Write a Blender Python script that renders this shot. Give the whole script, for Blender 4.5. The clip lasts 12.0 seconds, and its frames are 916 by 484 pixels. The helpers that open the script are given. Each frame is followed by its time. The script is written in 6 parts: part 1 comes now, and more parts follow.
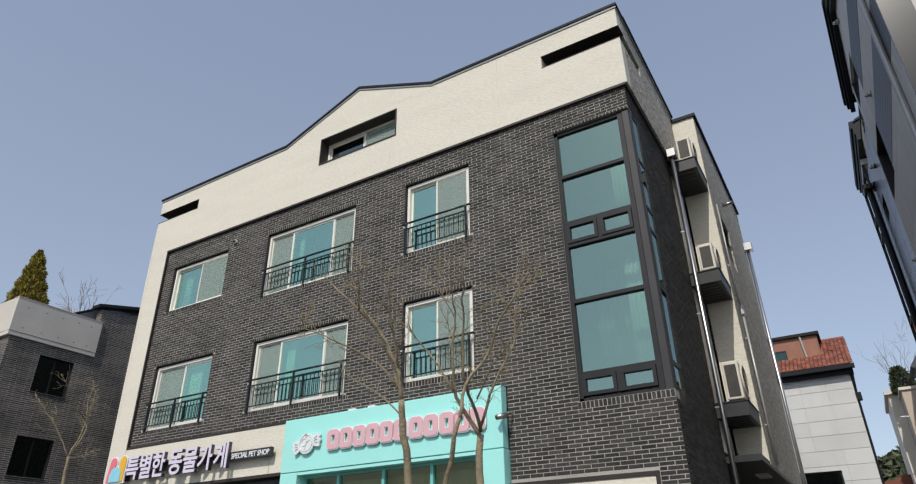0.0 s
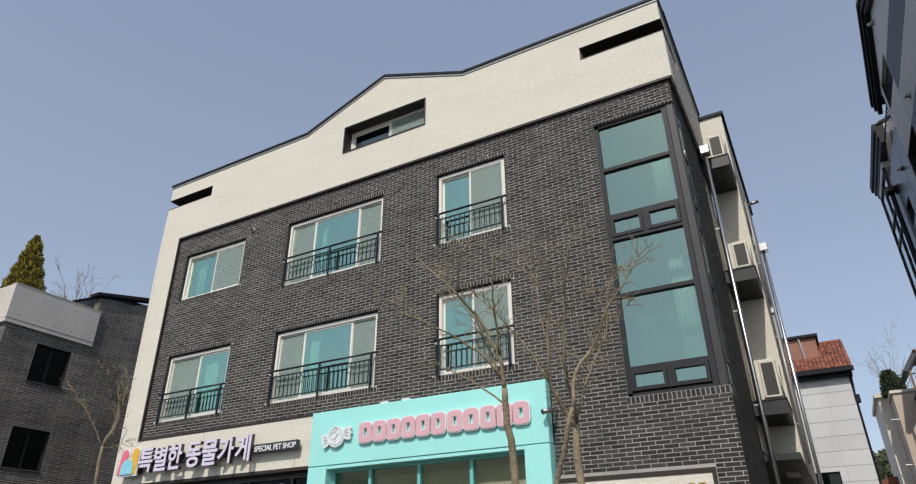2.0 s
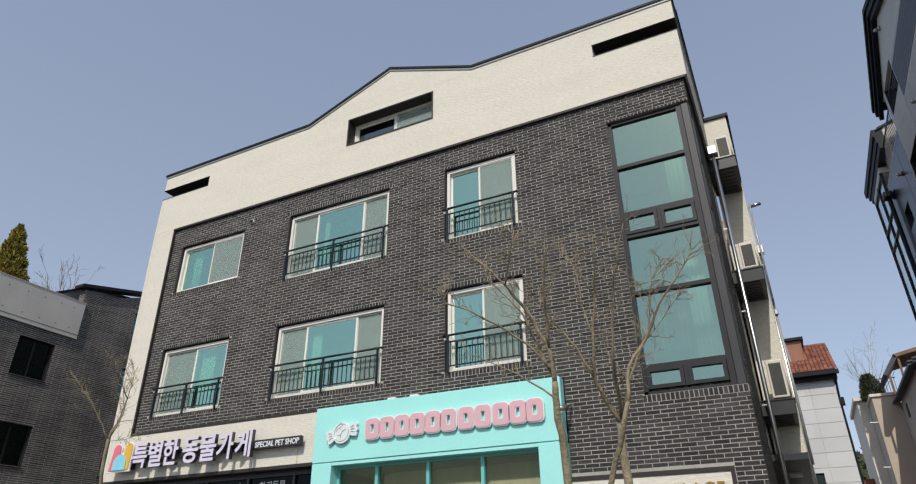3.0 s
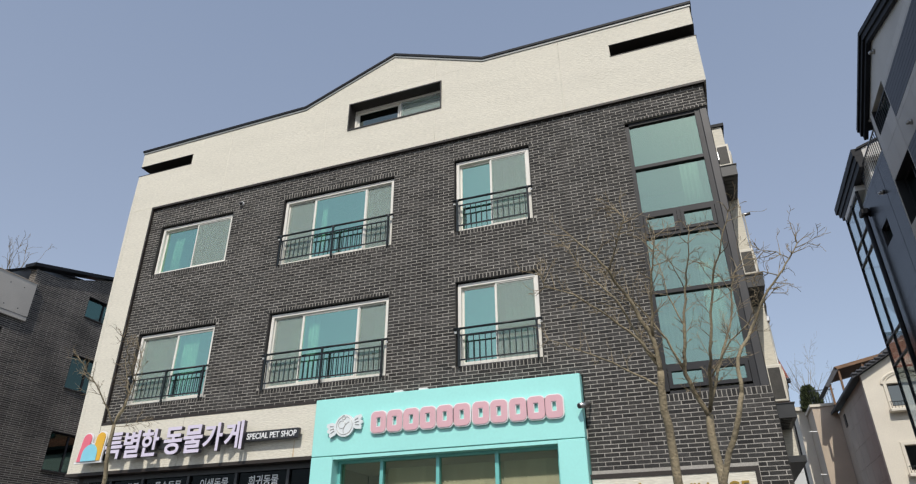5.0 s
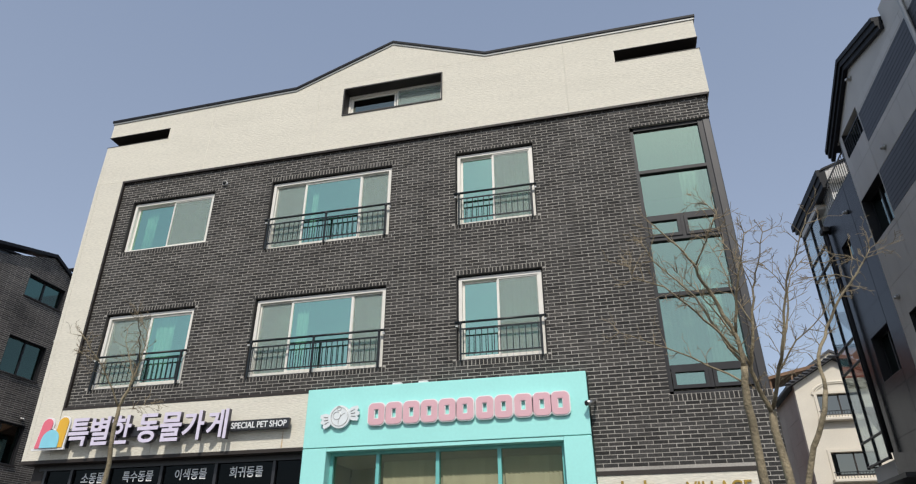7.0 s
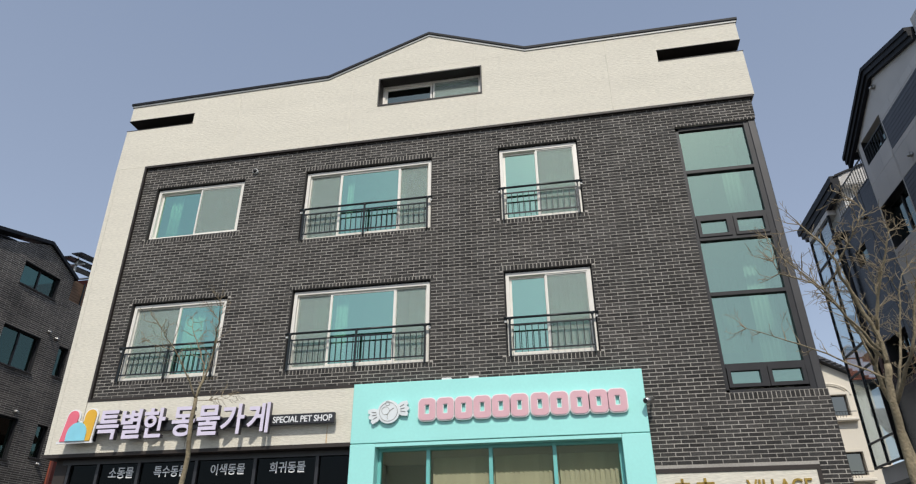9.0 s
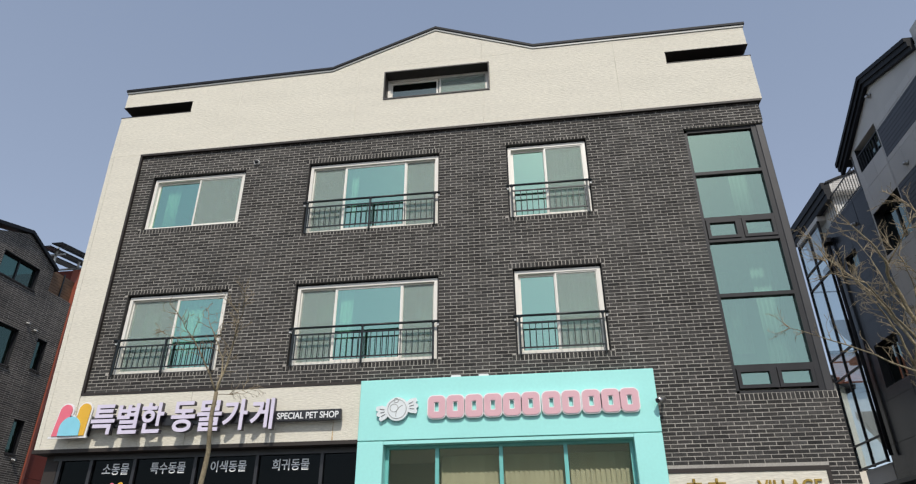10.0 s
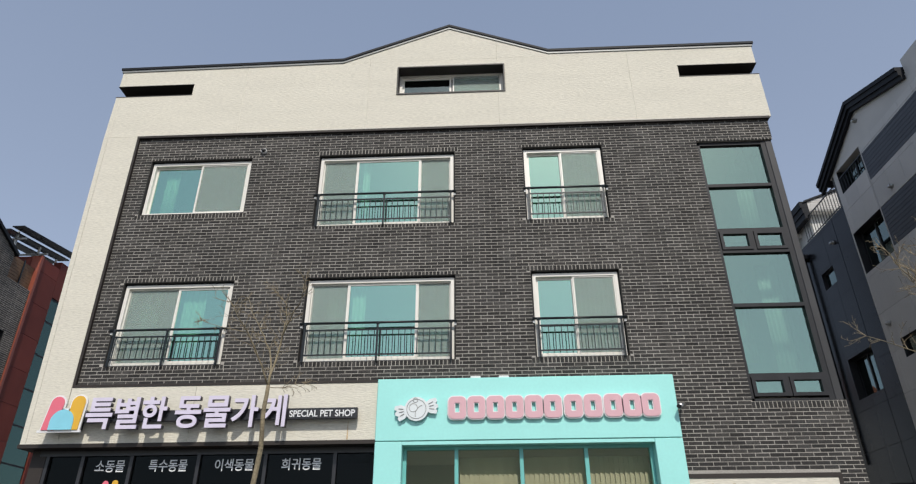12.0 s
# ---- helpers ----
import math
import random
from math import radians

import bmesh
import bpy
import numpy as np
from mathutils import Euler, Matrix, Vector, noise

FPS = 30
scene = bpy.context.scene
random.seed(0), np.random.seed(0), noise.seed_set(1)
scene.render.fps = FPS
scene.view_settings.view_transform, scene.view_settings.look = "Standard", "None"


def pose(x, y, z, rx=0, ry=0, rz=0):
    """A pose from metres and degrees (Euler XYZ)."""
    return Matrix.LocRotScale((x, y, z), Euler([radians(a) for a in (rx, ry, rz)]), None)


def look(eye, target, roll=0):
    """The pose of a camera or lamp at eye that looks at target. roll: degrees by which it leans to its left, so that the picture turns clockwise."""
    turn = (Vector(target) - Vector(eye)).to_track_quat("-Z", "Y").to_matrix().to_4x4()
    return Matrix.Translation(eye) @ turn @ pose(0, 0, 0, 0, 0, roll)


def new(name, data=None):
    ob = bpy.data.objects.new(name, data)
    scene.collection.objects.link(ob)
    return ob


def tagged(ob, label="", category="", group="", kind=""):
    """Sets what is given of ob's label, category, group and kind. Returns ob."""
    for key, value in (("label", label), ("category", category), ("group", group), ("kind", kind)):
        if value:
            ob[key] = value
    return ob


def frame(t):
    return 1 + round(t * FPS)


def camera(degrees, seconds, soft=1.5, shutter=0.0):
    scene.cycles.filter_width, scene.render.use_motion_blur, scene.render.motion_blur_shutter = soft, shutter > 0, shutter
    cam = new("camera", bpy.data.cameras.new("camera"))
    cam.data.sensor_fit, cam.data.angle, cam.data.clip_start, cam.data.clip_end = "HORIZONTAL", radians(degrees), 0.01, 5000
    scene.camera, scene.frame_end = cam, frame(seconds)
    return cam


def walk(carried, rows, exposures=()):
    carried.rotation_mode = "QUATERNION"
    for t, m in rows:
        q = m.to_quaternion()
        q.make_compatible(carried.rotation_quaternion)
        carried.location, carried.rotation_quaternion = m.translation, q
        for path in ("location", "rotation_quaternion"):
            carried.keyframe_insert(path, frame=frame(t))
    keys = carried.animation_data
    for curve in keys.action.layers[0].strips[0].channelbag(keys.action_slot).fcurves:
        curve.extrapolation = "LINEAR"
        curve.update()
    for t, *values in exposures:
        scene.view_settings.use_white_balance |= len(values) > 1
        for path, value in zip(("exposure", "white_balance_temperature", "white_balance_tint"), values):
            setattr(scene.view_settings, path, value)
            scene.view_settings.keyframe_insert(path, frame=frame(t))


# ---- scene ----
cam = camera(70.3, 12.0, soft=1.2)
PATH = [
    (0, (-0.005, 0.192, 1.28), (-0.911, 1.716, 2.206), -0.8),
    (0.5, (-0.225, 0.092, 1.286), (-1.119, 1.624, 2.21), -0.6),
    (1, (-0.5, 0.01, 1.281), (-1.386, 1.548, 2.201), -0.6),
    (1.5, (-0.796, -0.02, 1.279), (-1.671, 1.525, 2.2), -0.6),
    (2, (-1.167, -0.145, 1.271), (-2.018, 1.413, 2.193), -0.5),
    (2.5, (-1.505, -0.245, 1.223), (-2.322, 1.329, 2.147), -0.6),
    (3, (-1.831, -0.288, 1.258), (-2.622, 1.301, 2.179), -0.4),
    (5, (-3.302, -0.566, 1.207), (-3.923, 1.094, 2.133), -0.3),
    (5.5, (-3.659, -0.599, 1.22), (-4.213, 1.089, 2.139), -0.5),
    (6, (-3.998, -0.663, 1.183), (-4.503, 1.037, 2.108), -0.4),
    (6.5, (-4.332, -0.774, 1.166), (-4.786, 0.939, 2.094), -0.3),
    (7, (-4.696, -0.813, 1.145), (-5.118, 0.909, 2.071), -0.2),
    (9, (-6.255, -0.976, 1.145), (-6.581, 0.769, 2.067), -0.3),
    (9.5, (-6.622, -0.976, 1.13), (-6.906, 0.776, 2.053), -0.2),
    (10, (-6.971, -0.947, 1.147), (-7.216, 0.811, 2.068), -0.3),
    (10.5, (-7.316, -0.96, 1.124), (-7.527, 0.802, 2.047), -0.3),
    (11, (-7.635, -0.949, 1.097), (-7.797, 0.817, 2.023), -0.3),
    (11.5, (-8.006, -0.934, 1.156), (-8.121, 0.835, 2.081), -0.3),
    (12, (-8.393, -0.92, 1.118), (-8.472, 0.847, 2.052), -0.3),
]
walk(cam, [(t, look(eye, target, roll)) for t, eye, target, roll in PATH])

# ---- light ----
SUN_DIR = Vector((0.13, -0.68, 0.73)).normalized()
world = bpy.data.worlds.new("sky")
scene.world = world
world.use_nodes = True
wn = world.node_tree.nodes
sky = wn.new("ShaderNodeTexSky")
sky.sky_type = "NISHITA"
sky.sun_disc = False
sky.sun_elevation = math.asin(SUN_DIR.z)
sky.sun_rotation = math.atan2(SUN_DIR.x, SUN_DIR.y)
sky.air_density, sky.dust_density, sky.ozone_density = 1.0, 1.2, 1.4
wn["Background"].inputs["Strength"].default_value = 0.15
haze = wn.new("ShaderNodeMix")          # thin spring haze over the whole sky
haze.data_type = "RGBA"
haze.inputs[0].default_value = 0.5
band = wn.new("ShaderNodeValToRGB")     # paler and greyer towards the horizon
band.color_ramp.elements[0].position, band.color_ramp.elements[0].color = 0.28, (2.90, 3.05, 3.46, 1)
band.color_ramp.elements[1].position, band.color_ramp.elements[1].color = 0.78, (2.24, 2.63, 3.42, 1)
way = wn.new("ShaderNodeTexCoord")
split = wn.new("ShaderNodeSeparateXYZ")
world.node_tree.links.new(way.outputs["Generated"], split.inputs[0])
world.node_tree.links.new(split.outputs["Z"], band.inputs["Fac"])
world.node_tree.links.new(band.outputs["Color"], haze.inputs[7])
world.node_tree.links.new(sky.outputs["Color"], haze.inputs[6])
world.node_tree.links.new(haze.outputs[2], wn["Background"].inputs["Color"])
sun_data = bpy.data.lights.new("sun", "SUN")
sun_data.energy, sun_data.angle, sun_data.color = 2.75, radians(0.6), (1.0, 0.95, 0.87)
sun = new("sun", sun_data)
sun.matrix_world = look(SUN_DIR * 60, (0, 0, 0))
scene.view_settings.exposure = 0.12

# ---- materials ----


def mat(name, col, rough=0.6, metal=0.0, vary=0.0, scale=3.0, fine=0.0, fine_scale=60.0, bump=0.0, bump_scale=80.0,
        stretch=(1, 1, 1), island=0.0, random_ob=0.0, spec=0.5, warm=0.0, deep=0.01):
    """Principled surface with broad stains (vary), fine grain (fine), relief (bump) and piece-to-piece change (island, random_ob)."""
    m = bpy.data.materials.new(name)
    m.use_nodes = True
    nt = m.node_tree
    N, K = nt.nodes, nt.links
    b = N["Principled BSDF"]
    b.inputs["Roughness"].default_value = rough
    b.inputs["Metallic"].default_value = metal
    b.inputs["Specular IOR Level"].default_value = spec
    geo = N.new("ShaderNodeNewGeometry")
    mp = N.new("ShaderNodeMapping")
    mp.inputs["Scale"].default_value = stretch
    K.new(geo.outputs["Position"], mp.inputs["Vector"])

    def noise_tex(sc, det=5):
        n = N.new("ShaderNodeTexNoise")
        n.inputs["Scale"].default_value, n.inputs["Detail"].default_value = sc, det
        K.new(mp.outputs["Vector"], n.inputs["Vector"])
        return n.outputs["Fac"]

    def ramp(fac, lo, hi):
        r = N.new("ShaderNodeMapRange")
        r.inputs["From Min"].default_value, r.inputs["From Max"].default_value = 0.3, 0.7
        r.inputs["To Min"].default_value, r.inputs["To Max"].default_value = lo, hi
        K.new(fac, r.inputs["Value"])
        return r.outputs["Result"]

    def times(a, c):
        x = N.new("ShaderNodeMath")
        x.operation = "MULTIPLY"
        K.new(a, x.inputs[0])
        K.new(c, x.inputs[1])
        return x.outputs[0]

    val = None
    for amount, fac in ((vary, lambda: noise_tex(scale)), (fine, lambda: noise_tex(fine_scale, 3))):
        if amount:
            v = ramp(fac(), 1 - amount, 1 + amount)
            val = times(val, v) if val else v
    for amount, out in ((island, lambda: geo.outputs["Random Per Island"]), (random_ob, lambda: N.new("ShaderNodeObjectInfo").outputs["Random"])):
        if amount:
            r = N.new("ShaderNodeMapRange")
            r.inputs["To Min"].default_value, r.inputs["To Max"].default_value = 1 - amount, 1 + amount
            K.new(out(), r.inputs["Value"])
            val = times(val, r.outputs["Result"]) if val else r.outputs["Result"]
    if val:
        mix = N.new("ShaderNodeVectorMath")
        mix.operation = "SCALE"
        mix.inputs[0].default_value = col
        K.new(val, mix.inputs["Scale"])
        colour = mix.outputs[0]
        if warm:
            mw = N.new("ShaderNodeMix")
            mw.data_type = "RGBA"
            mw.blend_type = "MULTIPLY"
            mw.inputs[7].default_value = (1.12, 0.97, 0.84, 1)
            K.new(colour, mw.inputs[6])
            K.new(ramp(noise_tex(scale * 1.7), 0, warm), mw.inputs[0])
            colour = mw.outputs[2]
        K.new(colour, b.inputs["Base Color"])
    else:
        b.inputs["Base Color"].default_value = (*col, 1)
    if bump:
        bn = N.new("ShaderNodeBump")
        bn.inputs["Strength"].default_value, bn.inputs["Distance"].default_value = bump, deep
        K.new(noise_tex(bump_scale, 4), bn.inputs["Height"])
        K.new(bn.outputs["Normal"], b.inputs["Normal"])
    return m


def glass(name, tint, mirror, share, rough=0.0):
    """A coated pane: part clear and tinted, part mirror."""
    m = bpy.data.materials.new(name)
    m.use_nodes = True
    N, K = m.node_tree.nodes, m.node_tree.links
    N.remove(N["Principled BSDF"])
    clear = N.new("ShaderNodeBsdfTransparent")
    clear.inputs["Color"].default_value = (*tint, 1)
    gloss = N.new("ShaderNodeBsdfGlossy")
    gloss.inputs["Color"].default_value, gloss.inputs["Roughness"].default_value = (*mirror, 1), rough
    facing = N.new("ShaderNodeLayerWeight")
    facing.inputs["Blend"].default_value = 0.5
    fres = N.new("ShaderNodeMath")
    fres.operation = "POWER"
    fres.inputs[1].default_value = 4.0
    K.new(facing.outputs["Facing"], fres.inputs[0])
    add = N.new("ShaderNodeMath")
    add.operation = "ADD"
    add.use_clamp = True
    add.inputs[1].default_value = share + 0.03
    K.new(fres.outputs[0], add.inputs[0])
    mix = N.new("ShaderNodeMixShader")
    K.new(add.outputs[0], mix.inputs[0])
    K.new(clear.outputs[0], mix.inputs[1])
    K.new(gloss.outputs[0], mix.inputs[2])
    K.new(mix.outputs[0], N["Material Output"].inputs["Surface"])
    return m


def screen_mat(name, col, cover):
    """Fine insect screen: thin threads with gaps between."""
    m = bpy.data.materials.new(name)
    m.use_nodes = True
    N, K = m.node_tree.nodes, m.node_tree.links
    b = N["Principled BSDF"]
    b.inputs["Base Color"].default_value, b.inputs["Roughness"].default_value = (*col, 1), 0.8
    b.inputs["Alpha"].default_value = cover
    return m


BRICK = mat("charcoal_brick", (0.042, 0.0405, 0.0385), 0.78, spec=0.28, vary=0.18, scale=1.3, fine=0.35, fine_scale=45, bump=0.5, bump_scale=120, island=0.45, warm=0.3)
BRICK_PIECE = mat("charcoal_brick_piece", (0.042, 0.0405, 0.0385), 0.78, spec=0.28, vary=0.18, scale=1.3, fine=0.35, fine_scale=45, bump=0.5, bump_scale=120, random_ob=0.45, warm=0.3)
MORTAR = mat("grey_mortar", (0.37, 0.346, 0.31), 0.95, vary=0.15, scale=2, fine=0.2, fine_scale=90)
# Same mortar on the shaded east side, its shade put into the colour.
SHADE_MORTAR = mat("shade_toned_mortar", (0.055, 0.052, 0.048), 0.95, vary=0.15, scale=2, fine=0.2, fine_scale=90)
CREAM = mat("cream_split_stone", (0.69, 0.652, 0.55), 0.88, vary=0.03, scale=0.8, fine=0.10, fine_scale=11, bump=0.9, bump_scale=11, stretch=(1, 1, 5.2), deep=0.010)
STUCCO = mat("grey_stucco", (0.40, 0.37, 0.32), 0.92, vary=0.06, scale=0.9, fine=0.5, fine_scale=14, bump=1.0, bump_scale=14, deep=0.035)
PLASTER = mat("beige_plaster", (0.58, 0.55, 0.48), 0.9, vary=0.06, scale=1.2, fine=0.05, fine_scale=60, bump=0.15)
TRIM = mat("dark_bronze_trim", (0.034, 0.027, 0.023), 0.55, spec=0.35, vary=0.12, scale=2.5)
CAP = mat("black_roof_cap", (0.010, 0.011, 0.014), 0.6, metal=0.0, spec=0.25, vary=0.15, scale=3)
CAP_GREY = mat("grey_cap_edge", (0.30, 0.31, 0.30), 0.5, metal=0.2, vary=0.1, scale=3)
LINER = mat("reveal_liner", (0.03, 0.026, 0.023), 0.55, vary=0.12, scale=3)
WHITE_FRAME = mat("white_vinyl_frame", (0.80, 0.77, 0.70), 0.4, vary=0.04, scale=4)
BLACK_FRAME = mat("black_aluminium", (0.020, 0.020, 0.022), 0.5, spec=0.35, metal=0.1, vary=0.15, scale=4)
GREY_POST = mat("dark_grey_panel", (0.036, 0.035, 0.036), 0.5, metal=0.2, vary=0.12, scale=2)
RAIL = mat("black_painted_rail", (0.014, 0.018, 0.020), 0.35, metal=0.3, vary=0.15, scale=6)
GLASS = glass("teal_coated_glass", (0.48, 0.72, 0.61), (0.635, 0.915, 0.755), 0.50)
GLASS_BAY = glass("pale_teal_glass", (0.44, 0.62, 0.54), (0.545, 0.715, 0.605), 0.42)
# Darker copy of the bay glass: weak sky reflection is put into the colour.
GLASS_SIDE = glass("dimmed_bay_glass", (0.20, 0.33, 0.30), (0.50, 0.66, 0.60), 0.03)
GLASS_SHOP = glass("clear_shop_glass", (0.78, 0.79, 0.70), (0.62, 0.68, 0.58), 0.0)
GLASS_DARK = glass("dark_glass", (0.06, 0.085, 0.075), (0.4, 0.5, 0.44), 0.05)
GLASS_PET = glass("black_tinted_glass", (0.06, 0.066, 0.068), (0.35, 0.38, 0.39), 0.0)
GLASS_BACK = glass("greenish_far_glass", (0.20, 0.30, 0.28), (0.5, 0.74, 0.66), 0.10)
GLASS_TOWER = glass("clear_tower_glass", (0.80, 0.85, 0.85), (0.8, 0.85, 0.85), 0.14)
GLASS_HOUSE = glass("grey_house_glass", (0.10, 0.10, 0.095), (0.52, 0.52, 0.47), 0.34)
GLASS_GREY = glass("grey_green_glass", (0.22, 0.29, 0.27), (0.55, 0.66, 0.62), 0.24)
SCREEN = screen_mat("insect_screen", (0.36, 0.42, 0.38), 0.40)
ROOM = mat("room_wall", (0.62, 0.62, 0.58), 0.9, vary=0.05, scale=1)
# Room wall darkened: the dimness indoors is put into the colour.
ROOM_DARK = mat("shade_toned_room", (0.10, 0.10, 0.095), 0.9, vary=0.1, scale=1)
CURTAIN = mat("white_curtain", (0.80, 0.80, 0.76), 0.9, vary=0.05, scale=4)
BLIND = mat("beige_vertical_blind", (0.62, 0.59, 0.50), 0.85, vary=0.05, scale=3, island=0.06)
TEAL = mat("mint_fascia", (0.37, 0.80, 0.74), 0.38, vary=0.025, scale=1.1, fine=0.02, fine_scale=20)
TEAL_EDGE = mat("mint_inner_frame", (0.16, 0.50, 0.46), 0.4, vary=0.04, scale=2)
PINK = mat("pink_acrylic", (0.70, 0.42, 0.455), 0.35, vary=0.03, scale=4)
WHITE_SIGN = mat("white_acrylic", (0.80, 0.80, 0.79), 0.35, vary=0.03, scale=4)
PALE_LOGO = mat("pale_grey_acrylic", (0.73, 0.77, 0.77), 0.35, vary=0.03, scale=4)
LILAC = mat("lilac_white_letter", (0.68, 0.62, 0.74), 0.4, vary=0.04, scale=5)
SIGN_BLACK = mat("black_sign_box", (0.024, 0.024, 0.027), 0.35, vary=0.15, scale=3)
LETTER_SIDE = mat("dark_letter_side", (0.05, 0.045, 0.055), 0.45, vary=0.1, scale=4)
P_PINK = mat("rose_print", (0.78, 0.16, 0.22), 0.45, vary=0.05, scale=5)
P_OCHRE = mat("ochre_print", (0.76, 0.43, 0.04), 0.45, vary=0.05, scale=5)
P_BLUE = mat("sky_blue_print", (0.25, 0.62, 0.74), 0.45, vary=0.05, scale=5)
ORANGE = mat("orange_print", (0.80, 0.30, 0.03), 0.45, vary=0.05, scale=5)
GOLD = mat("aged_brass", (0.42, 0.28, 0.07), 0.35, metal=0.85, vary=0.2, scale=6)
STEEL = mat("bright_steel_pipe", (0.62, 0.62, 0.61), 0.32, metal=1.0, vary=0.05, scale=5)
PIPE_GREY = mat("grey_pipe", (0.42, 0.42, 0.40), 0.4, metal=0.3, vary=0.08, scale=4)
AC_BODY = mat("ivory_metal_casing", (0.66, 0.62, 0.53), 0.45, vary=0.06, scale=3)
AC_DARK = mat("dark_coil", (0.045, 0.042, 0.036), 0.6, vary=0.2, scale=8, fine=0.3, fine_scale=200)
STAIN = mat("rust_stain", (0.56, 0.42, 0.26), 0.9, vary=0.15, scale=9, fine=0.2, fine_scale=60)
RUST = mat("rusty_foot", (0.30, 0.09, 0.04), 0.8, vary=0.3, scale=12)
LEDGE = mat("black_metal_ledge", (0.035, 0.036, 0.037), 0.45, metal=0.2, vary=0.15, scale=3)
BARK = mat("grey_brown_bark", (0.25, 0.205, 0.13), 0.9, vary=0.3, scale=5, fine=0.2, fine_scale=38, bump=0.8, bump_scale=45, deep=0.02)
TWIG = mat("brown_twig", (0.245, 0.195, 0.125), 0.9, vary=0.25, scale=6)
SIDING = mat("blue_grey_siding", (0.20, 0.22, 0.24), 0.6, vary=0.06, scale=1)
LIGHT_PANEL = mat("light_grey_panel", (0.55, 0.53, 0.50), 0.7, vary=0.06, scale=1, random_ob=0.06)
DARK_PANEL = mat("slate_panel", (0.016, 0.018, 0.022), 0.25, spec=0.22, vary=0.12, scale=1.2, random_ob=0.12)
DARK_SLAT = mat("dark_ribbed_cladding", (0.036, 0.039, 0.047), 0.45, vary=0.12, scale=1.5, random_ob=0.15)
JOINT = mat("panel_joint", (0.12, 0.12, 0.12), 0.8, vary=0.1, scale=2)
PALE_PANEL = mat("pale_stone_panel", (0.60, 0.60, 0.58), 0.7, vary=0.05, scale=0.8, random_ob=0.05)
COPPER = mat("brown_copper_sheet", (0.25, 0.115, 0.075), 0.5, metal=0.35, vary=0.12, scale=1.5, island=0.12)
TILE = mat("terracotta_tile", (0.235, 0.078, 0.048), 0.8, vary=0.15, scale=2, island=0.35)
DARK_TILE = mat("dark_roof_tile", (0.055, 0.056, 0.062), 0.6, vary=0.15, scale=2, island=0.3)
IVORY = mat("ivory_render", (0.72, 0.66, 0.55), 0.9, vary=0.05, scale=0.7, fine=0.05, fine_scale=20, bump=0.2)
TAUPE = mat("taupe_stone", (0.55, 0.455, 0.355), 0.85, vary=0.08, scale=1, random_ob=0.06)
# Darker taupe for the ivory house's side wall, with its shade mixed in.
TAUPE_SHADE = mat("shade_toned_taupe_stone", (0.47, 0.40, 0.325), 0.85, vary=0.08, scale=1)
TIMBER = mat("brown_timber", (0.19, 0.105, 0.055), 0.7, vary=0.2, scale=3, stretch=(1, 1, 6))
CONCRETE = mat("fair_faced_concrete", (0.56, 0.52, 0.46), 0.8, vary=0.10, scale=0.9, fine=0.05, fine_scale=40, bump=0.1)
HOLE = mat("dark_tie_hole", (0.10, 0.10, 0.095), 0.9)
MAROON = mat("maroon_panel", (0.165, 0.034, 0.022), 0.6, spec=0.25, vary=0.1, scale=1.2, random_ob=0.12)
# Lighter maroon for the south end face: its sunlight is in the colour.
MAROON_SUNLIT = mat("sunlit_maroon_tone", (0.28, 0.07, 0.04), 0.5, vary=0.1, scale=2)
NEEDLE = mat("golden_green_needles", (0.24, 0.20, 0.028), 0.8, vary=0.65, scale=5, island=0.6)
SHRUB = mat("dark_green_leaves", (0.05, 0.065, 0.022), 0.8, vary=0.4, scale=9, island=0.5)
WOODS = mat("pine_woods", (0.048, 0.058, 0.026), 0.9, vary=0.5, scale=0.35, island=0.5)
GROUND = mat("asphalt", (0.075, 0.072, 0.068), 0.9, vary=0.15, scale=0.4, fine=0.2, fine_scale=40)
LAMP_METAL = mat("brushed_steel_lamp", (0.45, 0.44, 0.42), 0.3, metal=0.9, vary=0.1, scale=8)
WHITE_PLASTIC = mat("white_plastic", (0.74, 0.74, 0.72), 0.4, vary=0.03, scale=6)


